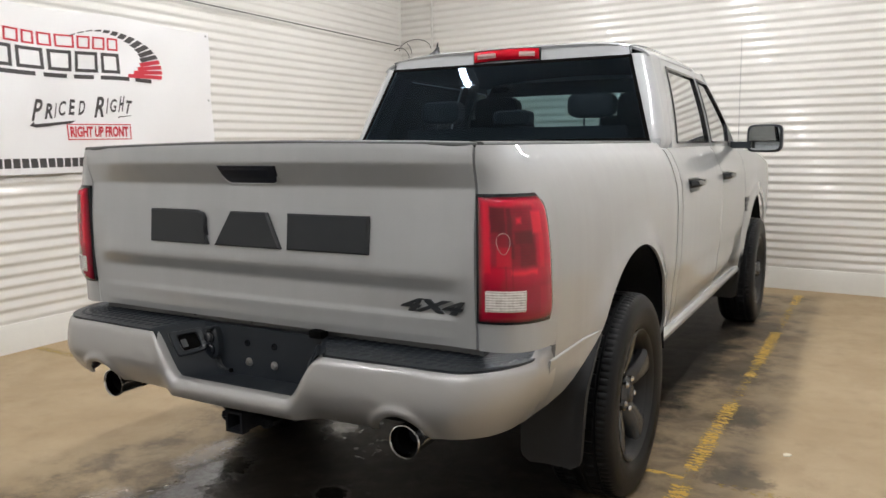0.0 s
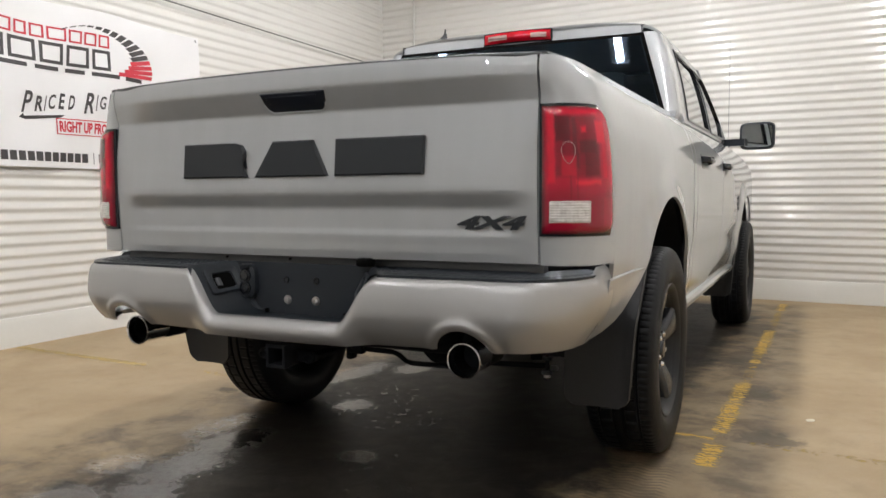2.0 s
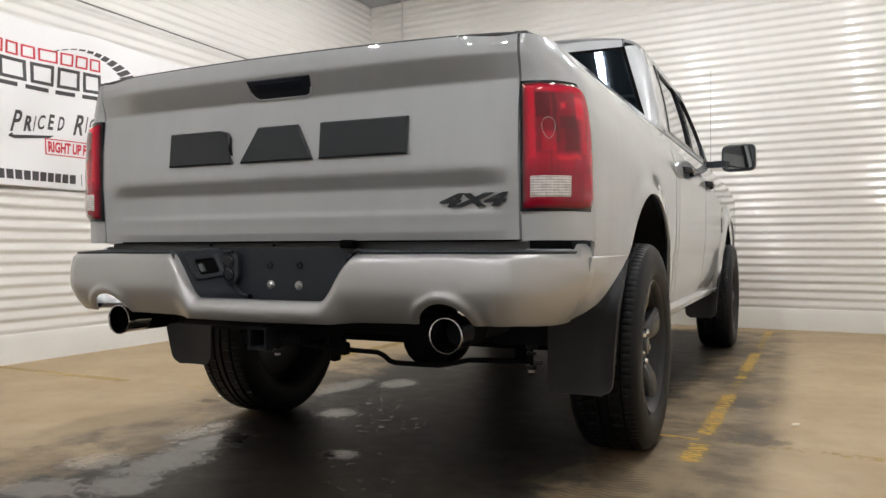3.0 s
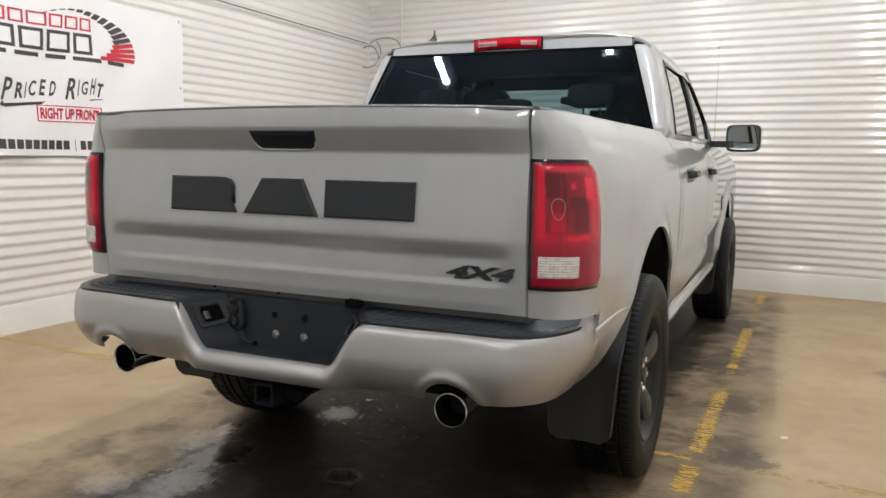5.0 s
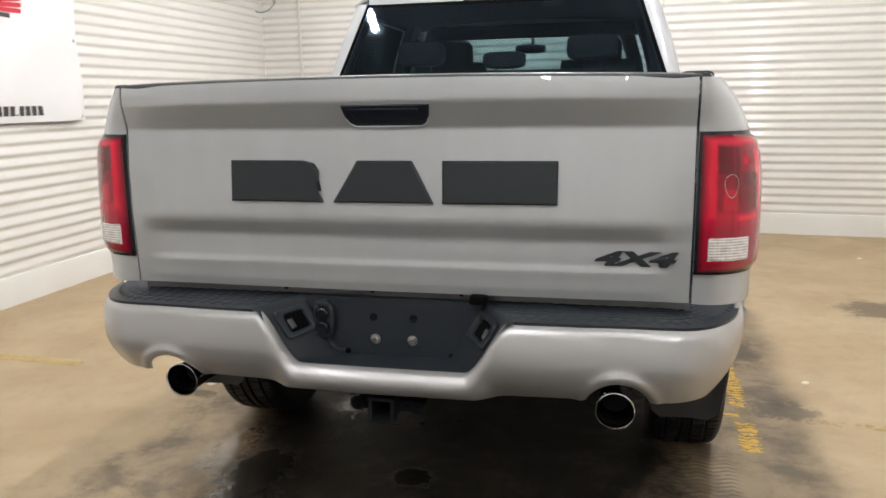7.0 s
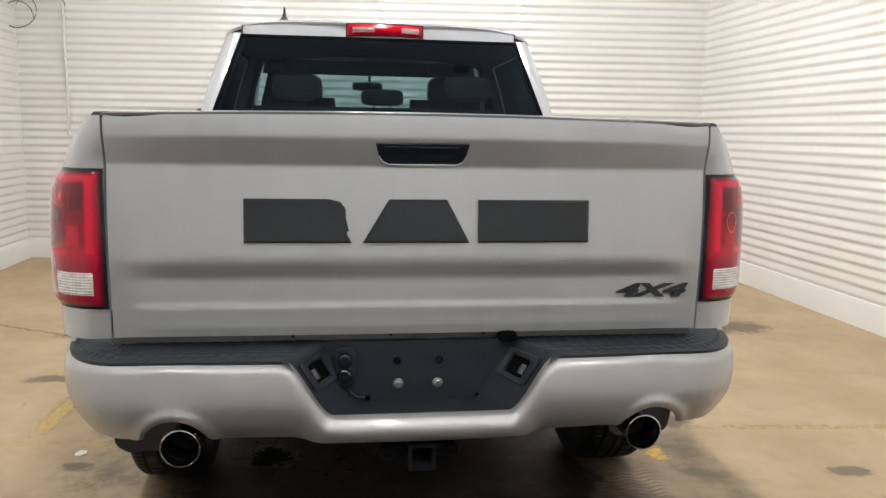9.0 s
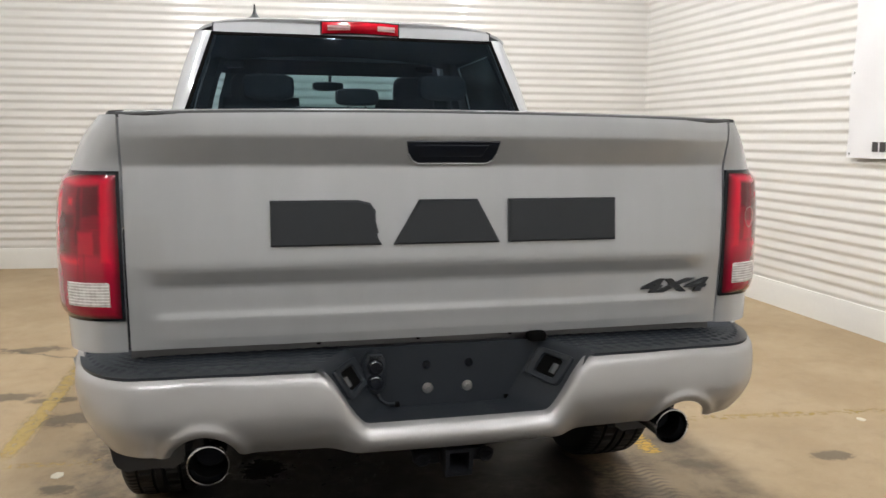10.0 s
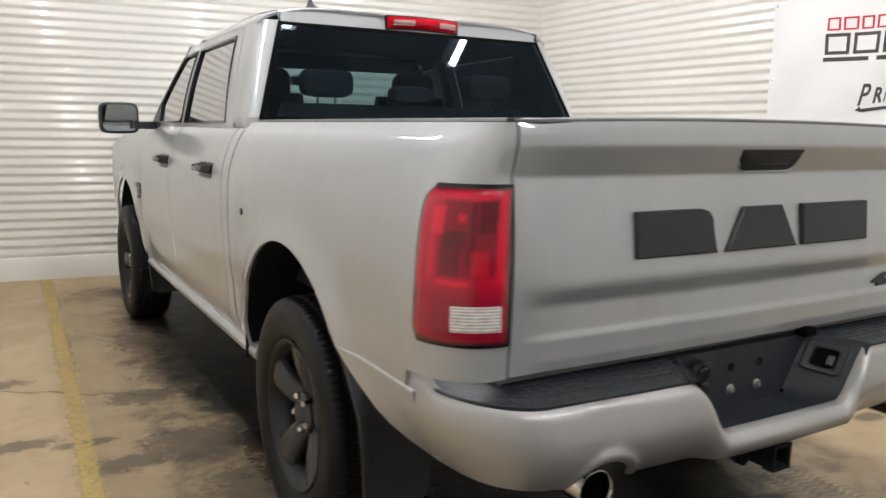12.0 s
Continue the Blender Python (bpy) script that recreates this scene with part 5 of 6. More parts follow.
                    res.append(cheek(2.75 + hs * (sx * (1 - r) + r * math.cos(k)), 0.50 + ht * (sz * (1 - r) + r * math.sin(k)), o))
            return res
        rim = bmesh.new()
        rings([sq(0.86, 0.40, -0.002), sq(0.85, 0.39, 0.010), sq(0.80, 0.365, 0.013), sq(0.60, 0.27, 0.012), sq(0.54, 0.24, 0.010), sq(0.50, 0.22, 0.003)], True, False, rim)
        pod = part("lamp_pocket", rim, BLACK_PLASTIC, rc)
        bm = bmesh.new()
        bm.faces.new([bm.verts.new(p) for p in sq(0.50, 0.22, 0.003)])
        bmesh.ops.triangulate(bm, faces=bm.faces)
        part("pocket_floor", bm, DEEP_BLACK, rc)
        bm = bmesh.new()
        grid(lambda u, v: cheek(2.52 + 0.50 * u, 0.31 + 0.13 * v, 0.005 + 0.004 * math.sin(math.pi * v)), 3, 4, bm)
        part("lamp_window", thicken(bm, 0.004), PLATE_LENS, rc, "small plate lamp")
    return bp


bumper()


# ---- exhaust, hitch, underside ----
for sgn in (-1, 1):
    tip = lathe([(0.046, -0.11), (0.048, -0.03), (0.050, -0.008), (0.052, 0.001), (0.0525, 0.005), (0.0515, 0.008), (0.0495, 0.0085), (0.0475, 0.006), (0.0462, -0.002), (0.0460, -0.03)], 40)
    m = Matrix.Translation((sgn * 0.638, -0.098, 0.560)) @ Matrix.Rotation(-math.pi / 2, 4, "Z")
    tip.transform(m)
    tp = part("exhaust_tip", tip, CHROME, truck, "chrome exhaust tip")
    inner = lathe([(0.0463, -0.002), (0.0463, -0.2), (0.0, -0.2)], 32)
    inner.transform(m)
    part("bore", inner, DEEP_BLACK, tp)
    pipe = tube([(sgn * 0.638, -0.02, 0.560), (sgn * 0.63, 0.35, 0.555), (sgn * 0.55, 0.55, 0.60), (sgn * 0.48, 1.0, 0.70), (sgn * 0.42, 1.8, 0.55)], 0.036, 14)
    part("pipe", pipe, UNDER, tp)

hitch = bmesh.new()
def square(h, y):
    return [(-h, y, 0.527 - h), (h, y, 0.527 - h), (h, y, 0.527 + h), (-h, y, 0.527 + h)]
rings([square(0.033, 0.30), square(0.033, -0.105), square(0.037, -0.108), square(0.037, -0.142), square(0.027, -0.142), square(0.027, 0.25)], True, False, hitch)
hob = part("tow_hitch", hitch, UNDER, truck, "black square tow hitch receiver", smooth=False)
cross = tube([(-0.55, 0.12, 0.565), (0.55, 0.12, 0.565)], 0.038, 14)
part("cross_tube", cross, UNDER, hob)
for sgn in (-1, 1):
    wing = plate([(sgn * 0.036, 0.502), (sgn * 0.095, 0.502), (sgn * 0.112, 0.510), (sgn * 0.114, 0.526), (sgn * 0.10, 0.536), (sgn * 0.036, 0.540)], 0.008, lambda a, b, c: (a, -0.070 - c, b), 0.003)
    part("chain_plate", wing, UNDER, hob)
    part("eye", tube([(sgn * 0.088 + 0.018 * math.cos(k * math.tau / 14), -0.086, 0.519 + 0.015 * math.sin(k * math.tau / 14)) for k in range(15)], 0.004, 6), UNDER, hob)
    part("bracket", box((sgn * 0.075, 0.0, 0.515), (0.06, 0.16, 0.012), 0.003), UNDER, hob)

axle = part("rear_axle", tube([(-0.80, YR, 0.415), (-0.2, YR, 0.415), (0.8, YR, 0.415)], 0.045, 16), UNDER, truck)
dif = bmesh.new()
bmesh.ops.create_uvsphere(dif, u_segments=20, v_segments=12, radius=1, matrix=Matrix.Translation((0.065, YR - 0.02, 0.410)) @ Matrix.Diagonal((0.15, 0.15, 0.135, 1)))
part("differential", dif, UNDER, axle)
cover = lathe([(0.0, -0.03), (0.10, -0.025), (0.13, 0.0), (0.145, 0.0), (0.145, 0.02)], 18)
cover.transform(Matrix.Translation((0.065, YR - 0.13, 0.410)) @ Matrix.Diagonal((0.85, 0.85, 0.85, 1)) @ Matrix.Rotation(math.pi / 2, 4, "Z"))
part("cover", cover, UNDER, axle)
bar = [(-0.60, 0.80, 0.375), (-0.296, 0.78, 0.372), (-0.203, 0.78, 0.366), (-0.09, 0.78, 0.364), (-0.06, 0.78, 0.352), (-0.03, 0.78, 0.330), (0.0, 0.78, 0.324), (0.20, 0.78, 0.326), (0.27, 0.78, 0.340), (0.334, 0.78, 0.356), (0.60, 0.78, 0.367)]
part("sway_bar", tube(bar, 0.011, 10), UNDER, truck)
for sgn in (-1, 1):
    part("chassis_rail", box((sgn * 0.45, 2.75, 0.66), (0.07, 4.7, 0.14), 0.01), UNDER, truck)
    part("shock_absorber", tube([(sgn * 0.52, YR - 0.18, 0.36), (sgn * 0.47, YR - 0.10, 0.75)], [0.03, 0.022], 12), UNDER, truck)
    part("spring_seat", tube([(sgn * 0.48, YR, 0.46), (sgn * 0.48, YR, 0.70)], 0.06, 16), UNDER, truck)
    link = part("drop_link", tube([(sgn * 0.604, 0.765, 0.318), (sgn * 0.604, 0.765, 0.52)], 0.008, 10), UNDER, truck, "black drop link with bright nuts")
    for z, r, h in ((0.425, 0.022, 0.016), (0.400, 0.019, 0.012), (0.345, 0.022, 0.016), (0.330, 0.014, 0.010)):
        part("bush", tube([(sgn * 0.604, 0.765, z - h / 2), (sgn * 0.604, 0.765, z + h / 2)], r, 14), BLACK_PLASTIC if r > 0.015 else STEEL, link)
    part("nut", tube([(sgn * 0.622, 0.76, 0.366), (sgn * 0.650, 0.752, 0.366)], 0.010, 6), STEEL, link)
clamp = box((-0.255, 0.775, 0.372), (0.045, 0.040, 0.056), 0.010)
box((-0.300, 0.80, 0.385), (0.060, 0.05, 0.085), 0.012, clamp)
box((-0.335, 0.83, 0.360), (0.035, 0.05, 0.11), 0.010, clamp)
part("bar_clamp", clamp, UNDER, truck)
part("bed_floor", box((0, 0.90, 0.82), (1.60, 1.68, 0.06), 0.01), UNDER, truck)
part("bed_front", box((0, 1.755, 1.10), (1.62, 0.04, 0.60), 0.01), BLACK_PLASTIC, truck)
part("cab_floor", box((0, 3.3, 0.56), (1.75, 3.0, 0.10), 0.02), UNDER, truck)
part("engine_bay", box((0, 4.9, 0.75), (1.1, 1.0, 0.5), 0.05), UNDER, truck)
part("fuel_tank", box((-0.55, 2.4, 0.52), (0.4, 1.1, 0.22), 0.05), UNDER, truck)


# ---- wheels ----
def tyre_mesh():
    half = 0.132
    prof = [(0.262, -0.105), (0.275, -0.118), (0.30, -0.132), (0.345, half * -1.02), (0.380, -0.131), (0.396, -0.122), (0.406, -0.111),
            (0.412, -0.099), (0.413, -0.078), (0.405, -0.075), (0.405, -0.068), (0.415, -0.065), (0.415, -0.026), (0.406, -0.023), (0.406, -0.014), (0.4155, -0.011)]
    prof = prof + [(r, -x) for r, x in reversed(prof)]
    n = 400
    sh = {7, 8, len(prof) - 8, len(prof) - 9}
    mid = {11, 12, len(prof) - 12, len(prof) - 13}
    def wob(k, j):
        if j in sh and k % 4 == 0:
            return -0.005
        if j in mid and (k + 2) % 8 == 0:
            return -0.006
        return 0
    bm = lathe(prof, n, wobble=wob)
    # raised band of sidewall lettering blocks
    for s in (-1, 1):
        for k in range(0, 40):
            if k % 10 in (0, 1, 9):
                continue
            a0, a1 = math.tau * k / 40, math.tau * (k + 0.7) / 40
            q = []
            for r in (0.325, 0.352):
                for a in (a0, a1):
                    q.append((s * (half * 1.02 + 0.0015), r * math.cos(a), r * math.sin(a)))
            vs = [bm.verts.new(p) for p in (q[0], q[1], q[3], q[2])]
            bm.faces.new(vs)
    return finish(bm, "tyre", RUBBER, True, 30)


def rim_mesh():
    bm = lathe([(0.262, -0.11), (0.255, -0.10), (0.235, -0.05), (0.225, 0.03), (0.235, 0.085), (0.252, 0.10), (0.262, 0.112), (0.268, 0.118), (0.264, 0.122), (0.252, 0.115), (0.243, 0.095)], 72)
    lathe([(0.235, -0.03), (0.19, -0.035), (0.0, -0.035)], 40, bm)
    return finish(bm, "rim", RIM_BARREL, True, 40)


def spoke_mesh():
    """A broad spoke with a softly ridged face, rising from the deep hub to the rim."""
    bm = bmesh.new()
    loops = []
    for r, w, x0, x1 in ((0.035, 0.034, 0.000, 0.056), (0.070, 0.046, 0.005, 0.064), (0.105, 0.052, 0.010, 0.076), (0.140, 0.055, 0.020, 0.088), (0.175, 0.060, 0.032, 0.097), (0.210, 0.068, 0.045, 0.103), (0.235, 0.078, 0.055, 0.106), (0.250, 0.090, 0.062, 0.107)):
        tw = 0.015 * (r / 0.25)
        loops.append([(x0, tw - w * 0.86, r), (x1 - 0.034, tw - w, r), (x1 - 0.016, tw - w * 0.93, r), (x1 - 0.005, tw - w * 0.74, r), (x1, tw - w * 0.42, r), (x1 + 0.002, tw, r),
                      (x1, tw + w * 0.42, r), (x1 - 0.005, tw + w * 0.74, r), (x1 - 0.016, tw + w * 0.93, r), (x1 - 0.034, tw + w, r), (x0, tw + w * 0.86, r)])
    rings(loops, bm=bm)
    return finish(bm, "spoke", RIM_PAINT, True, 32)


def hub_mesh():
    return finish(lathe([(0.075, 0.02), (0.072, 0.075), (0.040, 0.088), (0.034, 0.098), (0.0, 0.102)], 32), "hub_cap", RIM_PAINT, True, 30)


def nut_mesh():
    return finish(lathe([(0.013, 0.06), (0.013, 0.088), (0.009, 0.096), (0.0, 0.097)], 6), "lug_nut", CHROME, True, 20)


TYRE, RIM, SPOKE, HUB, NUT = tyre_mesh(), rim_mesh(), spoke_mesh(), hub_mesh(), nut_mesh()


def wheel(x, y, spin):
    sgn = 1 if x > 0 else -1
    m = Matrix.Translation((x, y, WR - 0.003)) @ Matrix.Diagonal((sgn, 1, 1, 1)) @ Matrix.Rotation(spin, 4, "X")
    w = new("wheel", RIM)
    w.parent = truck
    w.matrix_basis = m
    w["label"] = "dark grey five-spoke alloy wheel with a black tyre"
    def child(name, me, mm=Matrix()):
        o = new(name, me)
        o.parent = w
        o.matrix_basis = mm
    child("tyre", TYRE)
    child("hub_cap", HUB)
    for k in range(5):
        r = Matrix.Rotation(math.tau * k / 5, 4, "X")
        child("spoke", SPOKE, r)
        child("lug_nut", NUT, Matrix.Rotation(math.tau * (k + 0.5) / 5, 4, "X") @ Matrix.Translation((0.0, 0, 0.062)))
    return w


for x in (0.895, -0.868):
    wheel(x, YR, 0.08)
for x in (0.925, -0.912):
    wheel(x, YF, 0.9)



def mud_flap(sgn, yb, x0, x1, zlo):
    """Moulded flap hung behind a wheel; its outer edge follows the panel, its lower corners are rounded."""
    def pt(u, v):
        z = zlo + (0.775 - zlo) * v
        r = 0.035 * max(0.0, 1 - (z - zlo) / 0.035) ** 2
        a = x0 + r + (lerp([(zlo, x1 - 0.016), (0.42, x1 - 0.004), (0.52, x1 + 0.004), (0.66, x1 + 0.016), (0.775, x1 + 0.020)], z) - r - x0 - r) * u
        rise = 0.11 * min(1.0, max(0.0, (z - 0.58) / 0.195)) ** 1.5
        edge = max(0.0, (u - 0.78) / 0.22)
        return (sgn * a, yb + rise - 0.026 * edge * edge * (1 - rise / 0.11) * min(1.0, (z - zlo) / 0.16) + 0.010 * math.sin(math.pi * u) * (1 - v), z)
    part("mud_flap", thicken(grid(pt, 16, 26), 0.010, (0, -1, 0)), FLAP, truck, "black moulded mud flap")


mud_flap(1, 0.492, 0.755, 0.992, 0.305)
mud_flap(-1, 0.497, 0.755, 0.982, 0.305)
mud_flap(1, 4.05, 0.74, 0.975, 0.27)
mud_flap(-1, 4.05, 0.72, 0.965, 0.27)

# ---- cab ----
def glass_house(z):
    """Half width of the cab above the belt line."""
    return 0.917 - (z - 1.40) / 0.46 * 0.128 + 0.012 * math.sin(math.pi * max(0, min(1, (z - 1.40) / 0.46)))


def back_y(z):
    return 1.855 + (z - 1.44) / 0.43 * 0.165


BELT = 1.40
FRONT_TOP = [(1.9, 1.40), (4.05, 1.40), (4.3, 1.385), (5.0, 1.34), (5.5, 1.24)]
SILL = 0.50


def cols(a, b, n):
    return [a + (b - a) * k / n for k in range(n + 1)]


def door(sgn, y0, y1, handle_y, name):
    d = side_panel(name, sgn, cols(y0, y1, 14), lambda y: BELT, lambda y: SILL + 0.02, truck, label="silver door")
    # handle: a body-black grip over a cup
    z = 1.212
    w = half_width(z)
    bm = bmesh.new()
    path = [(sgn * (w + 0.002), handle_y - 0.125, z), (sgn * (w + 0.034), handle_y - 0.095, z + 0.002), (sgn * (w + 0.040), handle_y, z + 0.004), (sgn * (w + 0.034), handle_y + 0.095, z + 0.002), (sgn * (w + 0.002), handle_y + 0.125, z)]
    loops = []
    for k, p in enumerate(path):
        h = 0.016 if 0 < k < 4 else 0.020
        loops.append([(p[0] + sgn * 0.011 * math.cos(a), p[1], p[2] + h * math.sin(a)) for a in [math.tau * q / 10 for q in range(10)]])
    rings(loops, bm=bm)
    part("handle", bm, BLACK_GLOSS, d, "black door handle")
    cup = plate([(handle_y - 0.13, z - 0.03), (handle_y - 0.10, z - 0.042), (handle_y + 0.10, z - 0.042), (handle_y + 0.13, z - 0.02), (handle_y + 0.12, z + 0.03), (handle_y - 0.12, z + 0.03)], 0.003, lambda a, b, c: (sgn * (half_width(b) + flare(a, b) + c - 0.0005), a, b), 0.001)
    part("handle_cup", cup, BLACK_PLASTIC, d)
    return d


def house_patch(sgn, outline, o, depth=0.0):
    """A patch on the glass-house side from corner points (y, z), lying o outside it."""
    a, b, c, d = outline
    def pt(u, v):
        y0, z0 = a[0] + (b[0] - a[0]) * u, a[1] + (b[1] - a[1]) * u
        y1, z1 = d[0] + (c[0] - d[0]) * u, d[1] + (c[1] - d[1]) * u
        y, z = y0 + (y1 - y0) * v, z0 + (z1 - z0) * v
        return (sgn * (glass_house(z) + o), y, z)
    bm = grid(pt, 10, 10)
    if depth:
        thicken(bm, depth)
    return bm


W_REAR = ((2.155, 1.425), (3.02, 1.425), (3.02, 1.815), (2.33, 1.825))
W_FRONT = ((3.11, 1.425), (3.93, 1.425), (3.42, 1.80), (3.11, 1.815))


def ring_patch(sgn, outer, inner, o, bm):
    n = len(outer)
    for i in range(n):
        j = (i + 1) % n
        def pt(u, v):
            p = [outer[i][k] + (outer[j][k] - outer[i][k]) * u for k in (0, 1)]
            q = [inner[i][k] + (inner[j][k] - inner[i][k]) * u for k in (0, 1)]
            y, z = p[0] + (q[0] - p[0]) * v, p[1] + (q[1] - p[1]) * v
            return (sgn * (glass_house(z) + o), y, z)
        grid(pt, 8, 3, bm)


for sgn in (-1, 1):
    rd = door(sgn, 1.935, 3.065, 2.23, "rear_door")
    fd = door(sgn, 3.073, 4.02, 3.24, "front_door")
    for d, outer, win in ((rd, ((2.02, 1.40), (3.065, 1.40), (3.065, 1.86), (2.24, 1.865)), W_REAR), (fd, ((3.073, 1.40), (4.05, 1.40), (3.40, 1.86), (3.073, 1.86)), W_FRONT)):
        bm = bmesh.new()
        ring_patch(sgn, outer, win, 0.0, bm)
        part("window_frame", thicken(bm, 0.02, (sgn, 0, 0)), PAINT, d)
        bm = bmesh.new()
        ring_patch(sgn, outer, win, -0.024, bm)
        part("frame_lining", bm, LINER, d)
        cy, cz = sum(p[0] for p in win) / 4, sum(p[1] for p in win) / 4
        inner = [(cy + (p[0] - cy) * 0.985, cz + (p[1] - cz) * 0.965) for p in win]
        out2 = [(cy + (p[0] - cy) * 1.01, cz + (p[1] - cz) * 1.02) for p in win]
        strips = []
        for line, o in ((out2, -0.004), (out2, 0.006), (inner, 0.006), (inner, -0.010)):
            run = [(a[0] + (b[0] - a[0]) * q / 6, a[1] + (b[1] - a[1]) * q / 6) for a, b in zip(line, line[1:] + line[:1]) for q in range(6)]
            strips.append([(sgn * (glass_house(z) + o), y, z) for y, z in run])
        part("window_trim", rings(strips, caps=False), BLACK_GLOSS, d, "black window trim", smooth=False)
        part("window_film", house_patch(sgn, win, -0.014), FILM, d, "dark window film").visible_shadow = False
        part("window", house_patch(sgn, win, -0.008), SIDE_GLASS if d is fd else PRIVACY, d, "glass pane").visible_shadow = False
    # cab corner between bed and rear door
    side_panel("cab_corner", sgn, cols(1.832, 1.927, 4), lambda y: 1.395, lambda y: SILL + 0.02, truck, label="silver lower cab corner")
    for ya, yb, zt in ((1.84, 3.06, 1.38), (3.08, 4.0, 1.38)):
        part("door_lining", grid(lambda u, v: (sgn * (half_width(0.6 + (zt - 0.6) * v) - 0.045), ya + (yb - ya) * u, 0.6 + (zt - 0.6) * v), 6, 6), FABRIC, truck)
    # rocker below the doors, and the black step line
    bm = bmesh.new()
    loops = []
    for y in (1.56, 1.65, 2.5, 3.5, 4.06):
        loops.append([(sgn * x, y, z) for x, z in ((0.90, 0.530), (0.950, 0.527), (0.966, 0.519), (0.974, 0.502), (0.970, 0.480), (0.945, 0.458), (0.90, 0.445), (0.80, 0.44), (0.80, 0.525))])
    part("rocker", rings(loops), PAINT, truck, "silver rocker panel")
    # front wing with its wheel opening
    fc = [(4.028, 0.50), (4.045, 0.50)] + [(y, arch_z(y, CF)) for y in ARCH_F] + [(ARCH_F[-1] + 0.006, 0.55), (5.25, 0.55), (5.32, 0.55), (5.4, 0.55)]
    fw = side_panel("front_wing", sgn, fc, lambda y: lerp(FRONT_TOP, y) - 0.012, lambda y: SILL, truck, label="silver front wing")
    bm = bmesh.new()
    rings([[(sgn * x, CF + 0.575 * math.cos(a), ARCH_Z + 0.575 * math.sin(a)) for a in [math.pi * k / 20 for k in range(21)]] for x in (0.985, 0.50)], False, False, bm)
    grid(lambda u, v: (sgn * 0.51, CF - 0.56 + 1.12 * u, 0.50 + 0.54 * v), 4, 3, bm)
    part("wheel_liner", bm, UNDER, fw)
    # engine badge: a few small black bars on the wing
    for k, (yy, zz, ww, hh) in enumerate(((4.12, 1.005, 0.15, 0.035), (4.10, 0.965, 0.10, 0.03), (4.115, 0.93, 0.07, 0.025))):
        put = lambda a, b, c: (sgn * (half_width(b) + flare(a, b) + c), a, b)
        part("badge_bar", plate([(yy - ww / 2, zz - hh / 2), (yy + ww / 2, zz - hh / 2), (yy + ww / 2, zz + hh / 2), (yy - ww / 2, zz + hh / 2)], 0.006, put, 0.002), MATT_BLACK, fw, "small black badge")
    # mirror on its arm
    mir = bmesh.new()
    cxm, cym, czm = sgn * 1.140, 3.86, 1.446
    loops = []
    for dy, k in ((-0.055, 0.90), (-0.05, 0.97), (-0.03, 1.0), (0.02, 0.98), (0.07, 0.86), (0.10, 0.55)):
        lp = []
        for q in range(28):
            a = math.tau * q / 28
            ex = abs(math.cos(a)) ** 0.38 * (1 if math.cos(a) > 0 else -1)
            ez = abs(math.sin(a)) ** 0.38 * (1 if math.sin(a) > 0 else -1)
            lp.append((cxm + 0.119 * k * ex, cym + dy - 0.02 * ex * sgn, czm + 0.097 * k * ez))
        loops.append(lp)
    rings(loops, bm=mir)
    ms = part("side_mirror", mir, BLACK_PLASTIC, truck, "black side mirror on an arm")
    gl = [(cxm + 0.101 * (abs(math.cos(a)) ** 0.38) * (1 if math.cos(a) > 0 else -1), cym - 0.058 - 0.018 * (abs(math.cos(a)) ** 0.38) * (1 if math.cos(a) > 0 else -1) * sgn, czm + 0.081 * (abs(math.sin(a)) ** 0.38) * (1 if math.sin(a) > 0 else -1)) for a in [math.tau * q / 28 for q in range(28)]]
    bm = bmesh.new()
    bm.faces.new([bm.verts.new(p) for p in gl])
    part("mirror_glass", thicken(bm, 0.002), MIRROR, ms, "mirror glass")
    part("arm", rings([[(sgn * x, y + dy, z + dz) for dy, dz in ((-0.03, -0.025), (0.03, -0.025), (0.03, 0.02), (-0.03, 0.02))] for x, y, z in ((0.88, 3.84, 1.41), (0.95, 3.83, 1.405), (1.06, 3.80, 1.405))]), BLACK_PLASTIC, ms)
    part("sail_cover", house_patch(sgn, ((3.72, 1.40), (4.00, 1.40), (3.80, 1.54), (3.78, 1.54)), 0.006, 0.01), BLACK_PLASTIC, ms)

# rear corner posts and the panel round the back window
GX = [(1.40, 0.85), (1.44, 0.838), (1.87, 0.695)]
for sgn in (-1, 1):
    bm = bmesh.new()
    n = 20
    def post(u, v):
        z = 1.34 + 0.535 * v
        w = glass_house(max(z, 1.40)) if z >= 1.40 else half_width(z) - 0.012
        r = 0.065
        yb = back_y(z)
        y_end = lerp([(1.34, 1.93), (1.40, 2.015), (1.866, 2.235)], z)
        g = lerp(GX, z)
        if u < 0.3:
            x = g + (w - r - g) * u / 0.3
            return (sgn * x, yb + 0.01 * u, z)
        if u < 0.7:
            a = (u - 0.3) / 0.4 * math.pi / 2
            return (sgn * (w - r + r * math.sin(a)), yb + 0.003 + r * (1 - math.cos(a)), z)
        t = (u - 0.7) / 0.3
        return (sgn * w, yb + 0.003 + r + (y_end - yb - 0.003 - r) * t, z)
    grid(post, 24, 18, bm)
    cp = part("corner_post", thicken(bm, 0.012, (sgn, -1, 0)), PAINT, truck, "silver rear cab post")
    part("post_lining", grid(lambda u, v: Vector(post(0.04 + 0.94 * u, v)) + Vector((-sgn * 0.022, 0.020, 0)), 20, 12), LINER, cp)
bm = grid(lambda u, v: (-0.9 + 1.8 * u, back_y(1.30) + (back_y(1.445) - back_y(1.30)) * v, 1.10 + 0.345 * v), 10, 4)
part("cab_back", thicken(bm, 0.01, (0, -1, 0)), PAINT, truck, "silver back panel of the cab")


